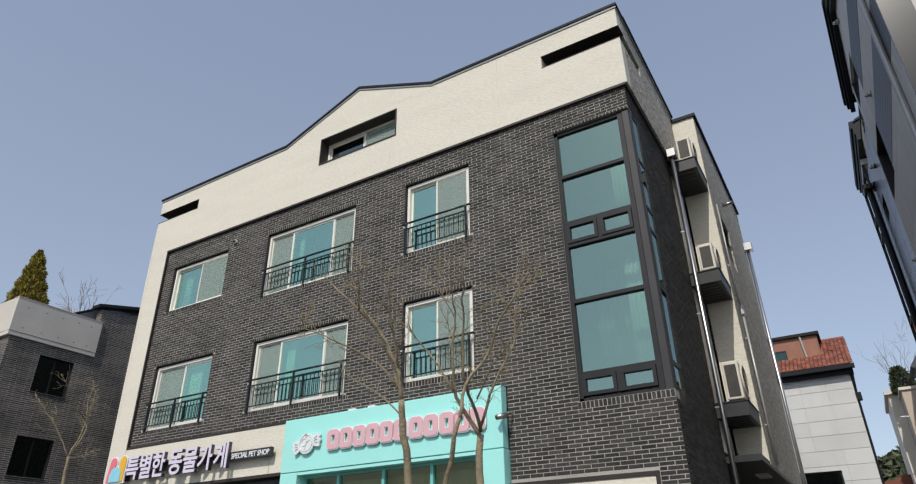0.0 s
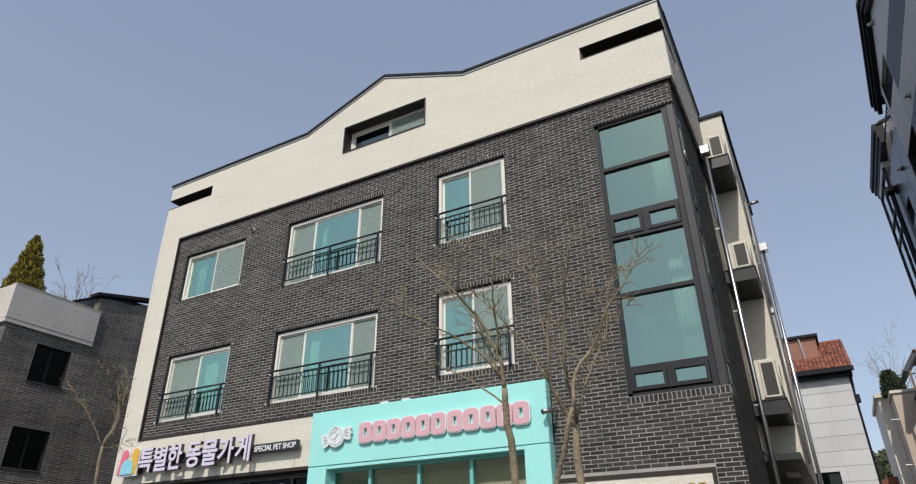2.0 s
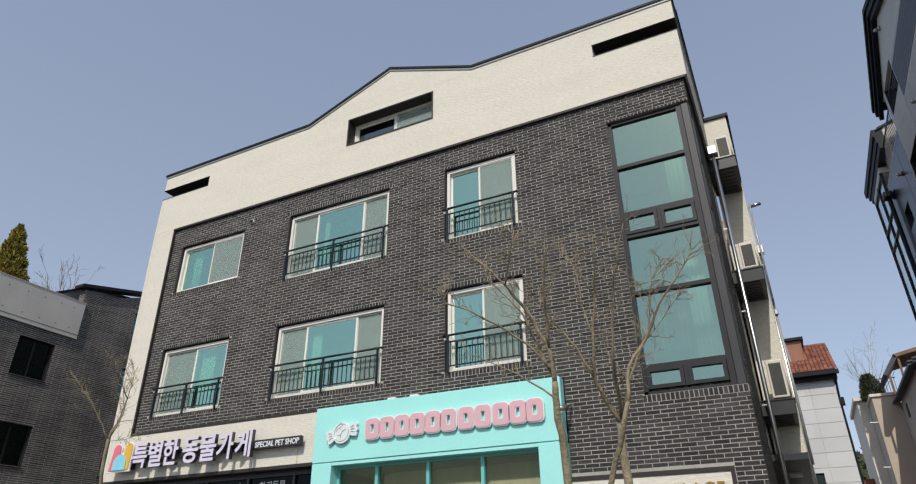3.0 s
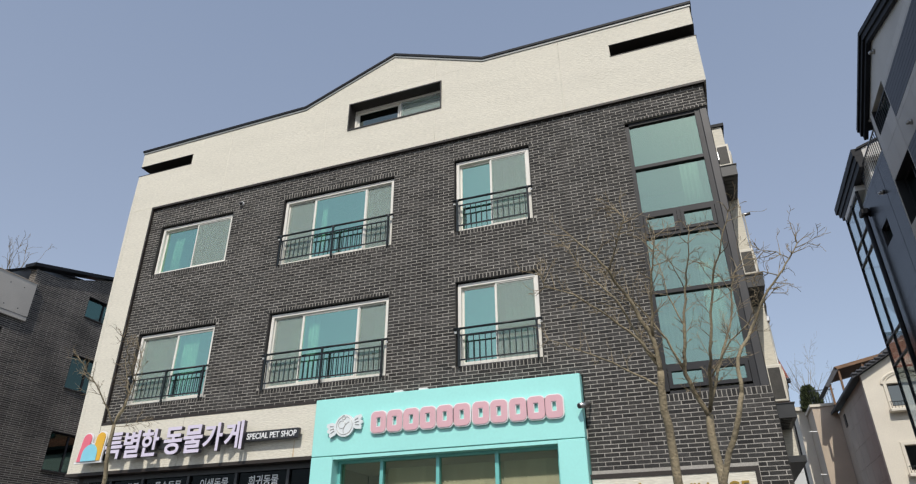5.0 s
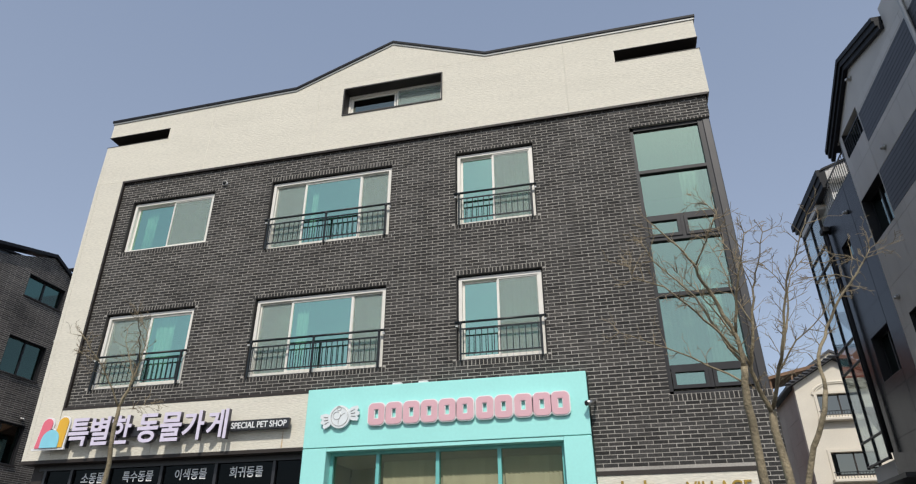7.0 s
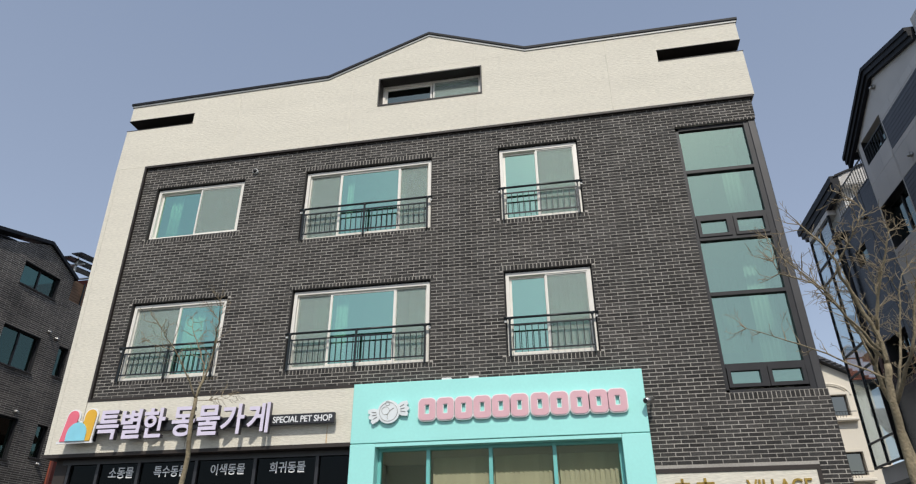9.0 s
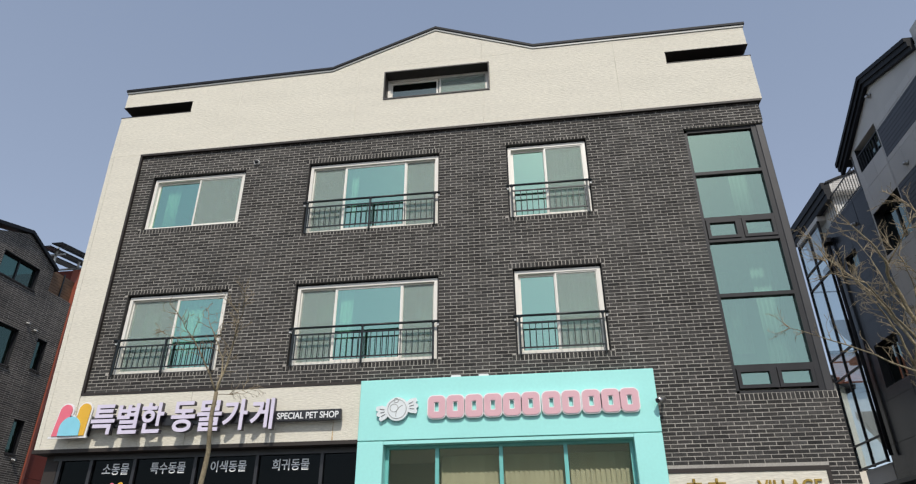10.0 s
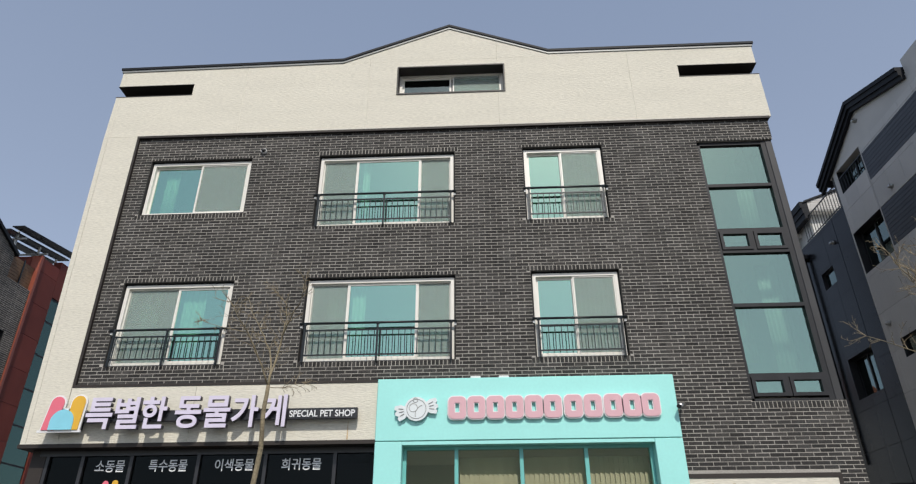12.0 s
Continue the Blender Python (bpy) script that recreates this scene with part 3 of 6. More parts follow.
for key, post in (("b", True), ("c", False), ("d", True), ("e", True), ("f", False)):
    railing(WIN[key], post, 0.69 if key == "d" else 0.73)

for x0, z0, z1 in ((-15.16, 4.76, 6.4), (-11.50, 4.76, 6.4)):
    part("inner_stile", boxes((x0, x0 + 0.08, FY + 0.34, FY + 0.38, z0, z1)), WHITE_FRAME, house, "white stile of the inner window")

# attic window deep in its dark reveal
x0, x1, z0, z1 = ATTIC
part("attic_reveal", frame_box(x0, x1, z0, z1, WY - 0.02, WY + 0.62, 0.03), LINER, house, "dark bronze deep window reveal")
aw = part("window", frame_box(x0 + 0.03, x1 - 0.03, z0 + 0.03, z1 - 0.03, WY + 0.27, WY + 0.37, 0.06), WHITE_FRAME, house, "white vinyl attic window")
for i, (a, b) in enumerate(((x0 + 0.09, -9.05), (-9.02, x1 - 0.09))):
    part("sash", frame_box(a, b, z0 + 0.09, z1 - 0.09, WY + 0.31 - 0.03 * i, WY + 0.345 - 0.03 * i, 0.045), WHITE_FRAME, aw)
    clear_shadow(part("pane", boxes((a + 0.03, b - 0.03, WY + 0.325, WY + 0.33, z0 + 0.12, z1 - 0.12)), GLASS if i else GLASS_GREY, aw))
    if i:
        part("insect_screen", boxes((a + 0.03, b - 0.03, WY + 0.272, WY + 0.275, z0 + 0.1, z1 - 0.1)), SCREEN, aw, "grey insect screen")
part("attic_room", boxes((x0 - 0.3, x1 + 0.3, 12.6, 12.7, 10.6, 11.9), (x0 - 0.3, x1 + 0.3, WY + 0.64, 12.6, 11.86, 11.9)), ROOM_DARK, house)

# corner bay of storey-high glazing
bx0, bx1, bz0, bz1 = BAY
BYF = FY + 0.06
bay = part("bay_window", boxes((bx0, bx0 + 0.07, BYF, BYF + 0.12, bz0, bz1), (bx0, -2.41, BYF, BYF + 0.12, bz1 - 0.08, bz1), (bx0, -2.41, BYF, BYF + 0.12, bz0, bz0 + 0.06), (-2.50, -2.41, BYF - 0.012, BYF + 0.12, bz0, bz1)), BLACK_FRAME, house, "storey-high corner glazing in black aluminium frames")
part("corner_post", bevelled(boxes((-2.408, -2.268, FY + 0.035, FY + 0.15, bz0 + 0.002, bz1 - 0.002)), 0.012), GREY_POST, bay, "wide dark grey corner post")
BARS = [8.33, 7.29, 6.82, 5.70, 4.37]
for z in BARS:
    part("transom", boxes((bx0 + 0.07, -2.50, BYF - 0.01, BYF + 0.12, z - 0.035, z + 0.035)), BLACK_FRAME, bay)
    part("transom", boxes((-2.35, -2.256, FY + 0.15, BAY_D - 0.06, z - 0.035, z + 0.035)), BLACK_FRAME, bay)
part("side_frame", frame_box_x(FY + 0.151, BAY_D, bz0, bz1, -2.36, -2.258, 0.06), BLACK_FRAME, bay)
levels = [bz0 + 0.06, *sorted(BARS), bz1 - 0.08]
for lo, hi in zip(levels, levels[1:]):
    if hi - lo < 0.6:
        xm = (bx0 + 0.07 - 2.50) / 2
        for a, b in ((bx0 + 0.07, xm - 0.025), (xm + 0.025, -2.50)):
            part("vent_sash", frame_box(a + 0.01, b - 0.01, lo + 0.035, hi - 0.035, BYF - 0.03, BYF + 0.06, 0.06), BLACK_FRAME, bay, "small tilting sash")
            clear_shadow(part("pane", boxes((a + 0.07, b - 0.07, BYF + 0.02, BYF + 0.026, lo + 0.09, hi - 0.09)), GLASS_BAY, bay))
        part("mullion", boxes((xm - 0.03, xm + 0.03, BYF - 0.01, BYF + 0.12, lo + 0.036, hi - 0.036)), BLACK_FRAME, bay)
    else:
        clear_shadow(part("pane", boxes((bx0 + 0.06, -2.495, BYF + 0.05, BYF + 0.058, lo + 0.03, hi - 0.03)), GLASS_BAY, bay))
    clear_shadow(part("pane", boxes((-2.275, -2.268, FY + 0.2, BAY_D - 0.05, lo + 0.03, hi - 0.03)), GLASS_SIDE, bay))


def curtain(x0, x1, y, z0, z1, folds, label, material=CURTAIN):
    """A hanging sheet with rounded folds."""
    bm = bmesh.new()
    n = max(6, folds * 6)
    rows = []
    for z in (z0, z1):
        rows.append([bm.verts.new((x0 + (x1 - x0) * i / n, y + 0.018 * math.sin(2 * math.pi * folds * i / n), z)) for i in range(n + 1)])
    for i in range(n):
        bm.faces.new((rows[0][i], rows[0][i + 1], rows[1][i + 1], rows[1][i]))
    ob = solo("curtain", bm, material, label, "curtain", "curtains behind the windows", smooth=True)
    s = ob.modifiers.new("thick", "SOLIDIFY")
    s.thickness = 0.004
    return ob


curtain(-15.3, -15.0, FY + 0.27, 7.7, 9.5, 3, "white curtain drawn aside behind the window")
curtain(-14.35, -13.9, FY + 0.27, 4.5, 6.6, 4, "white curtain drawn aside behind the window")
curtain(-15.2, -14.8, FY + 0.27, 4.5, 6.6, 3, "white curtain drawn aside behind the window")
curtain(-11.4, -11.15, FY + 0.27, 4.5, 6.6, 3, "white curtain drawn aside behind the window")
curtain(-10.98, -10.72, FY + 0.27, 4.5, 6.6, 3, "white curtain drawn aside behind the window")
curtain(-10.95, -10.80, FY + 0.27, 7.3, 9.5, 2, "white curtain drawn aside behind the window")
curtain(-9.75, -9.60, FY + 0.27, 7.3, 9.5, 2, "white curtain drawn aside behind the window")
curtain(-6.55, -6.0, FY + 0.45, 7.3, 9.5, 6, "pale curtain drawn behind the insect screen")
curtain(-6.62, -5.9, FY + 0.45, 4.5, 6.6, 8, "pale curtain drawn behind the insect screen")
curtain(-9.5, -9.1, FY + 0.45, 4.5, 6.6, 4, "pale curtain drawn behind the insect screen")
curtain(-2.95, -2.6, 11.2, 7.35, 9.3, 4, "pale curtain hanging in the corner glazing")
curtain(-2.95, -2.55, 11.2, 4.1, 6.8, 5, "pale curtain hanging in the corner glazing")
curtain(-3.8, -2.95, 11.9, 5.0, 6.8, 9, "pale vertical blind in the corner glazing", BLIND)

# ---- east side: downpipes, ledges, condensers ----


def downpipe(x, y, z0, z1, material, r, label):
    p = part("downpipe", tubes(([(x, y, z0), (x, y, z1)], r)), material, house, label, smooth=True)
    z = z0 + 0.8
    while z < z1:
        part("pipe_clip", boxes((x - 0.12, x + 0.02, y - 0.012, y + 0.012, z, z + 0.025)), material, p)
        z += 1.9
    return p


dp = downpipe(-2.09, 13.40, GZ, 9.88, STEEL, 0.042, "bright steel downpipe")
part("rain_head", bevelled(boxes((-2.18, -1.98, 13.29, 13.51, 9.86, 10.08)), 0.012), STEEL, dp, "square steel rain head")
dp = downpipe(SBX + 0.09, 20.55, GZ, 10.35, STEEL, 0.05, "bright steel downpipe")
part("rain_head", bevelled(boxes((SBX, SBX + 0.24, 20.42, 20.68, 10.35, 10.62)), 0.012), STEEL, dp, "square steel rain head")
gp = downpipe(SBX + 0.06, 15.15, 6.9, 9.35, PIPE_GREY, 0.02, "thin grey gas pipe")
part("gas_elbow", tubes(([(SBX + 0.06, 15.15, 6.9), (SBX + 0.06, 15.35, 6.78), (SBX + 0.06, 15.4, 6.6)], 0.024)), PIPE_GREY, gp)
part("gas_valve", bevelled(boxes((SBX + 0.03, SBX + 0.11, 15.33, 15.46, 6.55, 6.68)), 0.012), STEEL, gp)
downpipe(SBX + 0.06, 15.4, 3.3, 6.6, PIPE_GREY, 0.026, "thin grey gas pipe")


def ledge(z):
    bm = boxes((-2.24, -1.64, 13.62, 14.87, z, z + 0.27))
    part("condenser_ledge", bm, LEDGE, house, "black metal box ledge")
    part("ledge_rim", boxes((-2.24, -1.62, 13.60, 14.87, z + 0.271, z + 0.29)), LEDGE, house)
    for k in range(7):
        part("ledge_slat", boxes((-2.2, -1.72, 13.7 + 0.165 * k, 13.76 + 0.165 * k, z - 0.012, z - 0.002)), LEDGE, house)


def condenser(z, tall):
    c = thing("air_conditioner_unit", (-1.9, 14.1, z), "ivory outdoor condenser with round fan on black ledge", "air conditioner", "outdoor condensers")
    x0, x1, y0, y1 = -2.00, -1.69, 13.72, 14.52
    part("casing", bevelled(boxes((x0, x1, y0, y1, z + 0.05, z + tall)), 0.02, 2), AC_BODY, c, "ivory metal casing")
    part("coil_panel", boxes((x0 + 0.045, x1 - 0.045, y0 - 0.006, y0 + 0.003, z + 0.10, z + tall - 0.07)), AC_DARK, c, "dark coil fins")
    for k in range(5):
        x = x0 + 0.07 + 0.045 * k
        part("coil_wire", boxes((x - 0.002, x + 0.002, y0 - 0.012, y0 - 0.007, z + 0.10, z + tall - 0.07)), AC_DARK, c)
    cy, cz = (y0 + y1) / 2, z + 0.05 + tall / 2
    r = min(tall, 0.8) * 0.40
    circle = [(x1 + 0.02, cy + r * math.cos(a), cz + r * math.sin(a)) for a in [2 * math.pi * k / 24 for k in range(25)]]
    part("fan_ring", tubes((circle, 0.018)), AC_BODY, c)
    part("fan_grille", tubes(*[([(x1 + 0.02, cy, cz), (x1 + 0.02, cy + r * math.cos(a), cz + r * math.sin(a))], 0.005) for a in [2 * math.pi * k / 16 for k in range(16)]], sides=4), AC_DARK, c)
    for y in (y0 + 0.12, y1 - 0.12):
        part("foot", boxes((x0 - 0.01, x1 + 0.03, y - 0.03, y + 0.03, z, z + 0.05)), RUST, c, "rusty foot bar")


for z, tall in ((9.60, 0.66), (6.77, 0.66), (4.0, 0.80)):
    ledge(z)
    condenser(z + 0.291, tall)
lamp = thing("wall_lamp", (-1.5, 16.3, 9.9), "small steel cylinder lamp on a bracket", "lamp", "wall lamps")
part("arm", tubes(([(SBX, 16.2, 9.78), (SBX + 0.12, 16.2, 9.82)], 0.012)), LAMP_METAL, lamp)
part("head", tubes(([(SBX + 0.08, 16.2, 9.82), (SBX + 0.34, 16.2, 9.86)], 0.045)), LAMP_METAL, lamp, smooth=True)


def dome_camera(x, y, z):
    c = thing("security_camera", (x, y, z), "small white dome security camera on the brick wall", "camera")
    bm = bmesh.new()
    bmesh.ops.create_uvsphere(bm, u_segments=12, v_segments=8, radius=0.05, matrix=Matrix.Translation((x, y - 0.05, z)))
    part("dome", bm, SIGN_BLACK, c, smooth=True)
    part("base", tubes(([(x, y, z), (x, y - 0.05, z)], 0.062), sides=14), WHITE_PLASTIC, c)


dome_camera(-13.12, FY, 9.50)

# ---- mint shopfront ----
TX0, TX1, TZ0, TZ1, TY = -10.32, -5.18, 3.27, 4.345, 10.30
shop = thing("candy_shop", (-7.75, 10.5, GZ), "mint green shopfront with deep fascia and tall glass panes", "shopfront")
part("fascia", bevelled(boxes((TX0, TX1, TY, FY + 0.002, TZ0 + 0.012, TZ1)), 0.008), TEAL, shop, "glossy mint green fascia board")
part("pillar", bevelled(boxes((TX0, -9.86, TY, FY + 0.3, GZ, TZ0)), 0.008), TEAL, shop)
part("pillar", bevelled(boxes((-5.64, TX1, TY, FY + 0.3, GZ, TZ0)), 0.008), TEAL, shop)
part("lintel", boxes((-9.858, -5.642, TY + 0.012, FY + 0.3, 3.215, TZ0)), TEAL, shop)
sg = part("glazing_frame", boxes((-9.858, -9.80, 10.52, 10.62, GZ, 3.214), (-5.70, -5.642, 10.52, 10.62, GZ, 3.214), (-9.80, -5.70, 10.52, 10.62, 3.165, 3.214)), TEAL_EDGE, shop, "mint window frame")
for x in (-8.95, -7.85, -6.76):
    part("mullion", boxes((x - 0.032, x + 0.032, 10.51, 10.62, GZ, 3.164)), TEAL_EDGE, sg)
for a, b in zip((-9.80, -8.918, -7.818, -6.728), (-8.982, -7.882, -6.792, -5.70)):
    clear_shadow(part("pane", boxes((a, b, 10.57, 10.578, GZ + 0.1, 3.164)), GLASS_SHOP, sg))
for a, b in ((-8.90, -7.9), (-7.8, -6.8), (-6.7, -5.72)):
    bm = bmesh.new()
    x = a
    while x < b:
        v = [bm.verts.new(p) for p in ((x, 10.70, 0.4), (x + 0.085, 10.735, 0.4), (x + 0.085, 10.735, 3.06), (x, 10.70, 3.06))]
        bm.faces.new(v)
        x += 0.083
    solo("vertical_blind", bm, BLIND, "beige vertical slat blind behind shop glass", "blind", "vertical blinds")
part("back_wall", boxes((-10.3, -5.2, 12.6, 12.7, GZ, 3.3), (-10.4, -10.33, 10.8, 12.6, GZ, 3.3), (-5.17, -5.1, 10.8, 12.6, GZ, 3.3)), ROOM, shop)
part("ceiling", boxes((-10.3, -5.2, 10.82, 12.6, 3.24, 3.3)), ROOM, shop)
for x in (-8.6, -8.1):
    part("fascia_fixing", bevelled(boxes((x - 0.09, x + 0.09, 10.36, 10.48, TZ1, TZ1 + 0.05)), 0.01), WHITE_PLASTIC, shop)


def rounded(bm, x0, x1, z0, z1, r, y0, y1, n=5):
    pts = []
    for cx, cz, a0 in ((x1 - r, z1 - r, 0), (x0 + r, z1 - r, 90), (x0 + r, z0 + r, 180), (x1 - r, z0 + r, 270)):
        for k in range(n + 1):
            a = radians(a0 + 90 * k / n)
            pts.append((cx + r * math.cos(a), cz + r * math.sin(a)))
    return prism(bm, pts, 1, y0, y1)


def ring(bm, x0, x1, z0, z1, r, w, y0, y1, n=5):
    """A rounded slab with a rounded opening in it."""
    def loop(g, rr):
        out = []
        for cx, cz, a0 in ((x1 - g - rr, z1 - g - rr, 0), (x0 + g + rr, z1 - g - rr, 90), (x0 + g + rr, z0 + g + rr, 180), (x1 - g - rr, z0 + g + rr, 270)):
            for k in range(n + 1):
                a = radians(a0 + 90 * k / n)
                out.append((cx + rr * math.cos(a), cz + rr * math.sin(a)))
        return out
    o, i = loop(0, r), loop(w, max(r - w, 0.012))
    V = [[bm.verts.new((x, y, z)) for x, z in lp] for y in (y0, y1) for lp in (o, i)]
    m = len(o)
    for k in range(m):
        j = (k + 1) % m
        bm.faces.new((V[0][k], V[0][j], V[1][j], V[1][k]))
        bm.faces.new((V[2][j], V[2][k], V[3][k], V[3][j]))
        bm.faces.new((V[0][j], V[0][k], V[2][k], V[2][j]))
        bm.faces.new((V[1][k], V[1][j], V[3][j], V[3][k]))
    bmesh.ops.recalc_face_normals(bm, faces=list(bm.faces))
    return bm


# shop name as plain pink shapes with white rims, and a plain round emblem
sign = thing("shop_name_sign", (-7.3, TY, 3.6), "row of plain pink shapes with white rims on mint fascia", "sign")
NAME_X = [-9.07 + 0.327 * k for k in range(5)] + [-7.44, -7.09, -6.76, -6.42, -6.10, -5.79]
for k, x in enumerate(NAME_X):
    w = 0.30
    rim = part("letter_block", ring(bmesh.new(), x - 0.018, x + w + 0.018, 3.602, 4.018, 0.10, 0.136, TY - 0.055, TY - 0.02), WHITE_SIGN, sign, "white rim")
    part("letter_face", ring(bmesh.new(), x, x + w, 3.62, 4.0, 0.085, 0.106, TY - 0.068, TY - 0.0555), PINK, rim, "pink face")
EX, EZ, EA = -9.62, 3.80, radians(11)


def emblem_point(u, v):
    """A point of the emblem, u along its tilted axis and v across."""
    return EX + u * math.cos(EA) - v * math.sin(EA), EZ + u * math.sin(EA) + v * math.cos(EA)


def emblem_line(points):
    return tubes(([(x, TY - 0.073, z) for x, z in [emblem_point(*p) for p in points]], 0.0055), sides=5)


part("emblem", tubes(([(EX, TY - 0.07, EZ), (EX, TY - 0.02, EZ)], 0.205), sides=32), PALE_LOGO, sign, "pale grey round emblem")
circle = [2 * math.pi * k / 24 for k in range(25)]
for u, v, rad in ((0, 0, 0.165), (-0.05, 0.03, 0.07), (0.01, 0.15, 0.04)):
    part("emblem_ring", emblem_line([(u + rad * math.cos(a), v + rad * math.sin(a)) for a in circle]), PIPE_GREY, sign)
part("emblem_ring", emblem_line([(0.12 - 0.16 * math.cos(a), -0.13 + 0.17 * math.sin(a)) for a in [0.1 * k for k in range(16)]]), PIPE_GREY, sign)
for s in (-1, 1):
    edge = [(0.15, -0.06), (0.22, -0.12), (0.32, -0.15), (0.345, -0.10), (0.325, -0.07), (0.375, -0.04), (0.375, 0.0), (0.335, 0.03), (0.375, 0.06), (0.36, 0.12), (0.25, 0.12), (0.15, 0.06)]
    outline = [emblem_point(s * u, v) for u, v in edge]
    part("emblem_wing", prism(bmesh.new(), outline if s > 0 else outline[::-1], 1, TY - 0.066, TY - 0.02), PALE_LOGO, sign)
    for v in (-0.05, 0.0, 0.05):
        part("emblem_fold", emblem_line([(s * 0.22, v * 0.8), (s * 0.30, v * 1.3)]), PIPE_GREY, sign)


def bullet_camera(x, y, z):
    c = thing("security_camera", (x, y, z), "small grey bullet security camera beside the mint fascia", "camera")
    part("barrel", tubes(([(x + 0.02, y + 0.02, z + 0.01), (x - 0.10, y - 0.15, z - 0.05)], 0.048), sides=12), LAMP_METAL, c, smooth=True)
    part("lens", tubes(([(x - 0.10, y - 0.15, z - 0.05), (x - 0.105, y - 0.156, z - 0.052)], 0.038), sides=12), SIGN_BLACK, c)
    part("bracket", tubes(([(x + 0.03, FY - 0.005, z + 0.06), (x + 0.03, y + 0.03, z + 0.05), (x, y, z)], 0.014)), LAMP_METAL, c)


bullet_camera(-5.10, 10.28, 3.80)

# ---- pet shop ----
pet = thing("pet_shop", (-13.3, 10.8, GZ), "black framed shopfront with dark glass under a cream band", "shopfront")
PY = 10.72
part("head_rail", boxes((-16.35, -10.34, PY - 0.03, PY + 0.08, 3.17, 3.268)), SIGN_BLACK, pet)
pcuts = [-16.2, -15.56, -14.68, -13.48, -12.29, -11.07, -10.36]
for x in pcuts:
    part("mullion", boxes((x - 0.03, x + 0.03, PY - 0.02, PY + 0.08, GZ, 3.169)), SIGN_BLACK, pet)
for a, b in zip(pcuts, pcuts[1:]):
    clear_shadow(part("pane", boxes((a + 0.03, b - 0.03, PY + 0.03, PY + 0.038, GZ + 0.05, 3.169)), GLASS_PET, pet, "dark tinted glass"))
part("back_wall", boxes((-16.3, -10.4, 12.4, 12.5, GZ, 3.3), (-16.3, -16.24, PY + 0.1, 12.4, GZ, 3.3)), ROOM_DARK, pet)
part("soffit", boxes((XL + 0.32, -10.345, WY + 0.31, 12.4, 3.272, 3.315)), SIGN_BLACK, pet)
part("corner_pier", boxes((-16.5, -16.24, PY - 0.02, PY + 0.3, GZ, 3.268)), TRIM, pet)


def dome_outline(x0, x1, z0, z1, n=10, lean=0.0):
    cx, r = (x0 + x1) / 2, (x1 - x0) / 2
    return [(x0, z0), (x1, z0)] + [(cx + lean + r * math.cos(math.pi * k / n), z1 - r + r * math.sin(math.pi * k / n)) for k in range(n + 1)]


def lettering(name, text, width, height, x, y, z, depth, material, parent, label="", bold=0.0):
    """Solid letters of the built-in font, scaled to a width and a height, with the lower left corner at x, z."""
    cu = bpy.data.curves.new(name, "FONT")
    cu.body, cu.extrude, cu.offset = text, 0.05, bold
    tmp = bpy.data.objects.new(name, cu)
    scene.collection.objects.link(tmp)
    bpy.context.view_layer.update()
    me = bpy.data.meshes.new_from_object(tmp.evaluated_get(bpy.context.evaluated_depsgraph_get()))
    bpy.data.objects.remove(tmp)
    bpy.data.curves.remove(cu)
    co = np.empty(len(me.vertices) * 3)
    me.vertices.foreach_get("co", co)
    co = co.reshape(-1, 3)
    lo, hi = co.min(0), co.max(0)
    u = (co - lo) / (hi - lo)
    out = np.stack([x + u[:, 0] * width, y - u[:, 2] * depth, z + u[:, 1] * height], 1)
    me.vertices.foreach_set("co", out.ravel())
    me.update()
    me.materials.clear()
    me.materials.append(material)
    ob = new(name, me)
    ob.parent = parent
    if parent and not parent.parent:
        ob.matrix_parent_inverse = Matrix.Translation(-Vector(parent.location))
    return tagged(ob, label)


for text, a, b in (("소동물", -15.33, -14.80), ("특수동물", -14.37, -13.68), ("이색동물", -13.19, -12.50), ("희귀동물", -12.01, -11.31)):
    lettering("window_lettering", text, b - a, 0.20, a, PY + 0.028, 2.90, 0.003, WHITE_SIGN, pet, "white Korean words on the glass", 0.012)

for x0, x1, z1, material in ((-15.13, -15.02, 2.76, P_PINK), (-14.96, -14.85, 2.77, P_OCHRE)):
    part("glass_print", prism(bmesh.new(), dome_outline(x0, x1, 2.4, z1), 1, PY + 0.024, PY + 0.028), material, pet)

for a, b in ((-14.35, -13.72), (-13.22, -12.52), (-11.98, -11.32)):
    for k in range(4):
        w = (b - a) / 4
        part("orange_bar", boxes((a + w * k + 0.02, a + w * (k + 1) - 0.02, PY + 0.024, PY + 0.028, 2.45, 2.645)), ORANGE, pet, "orange print")

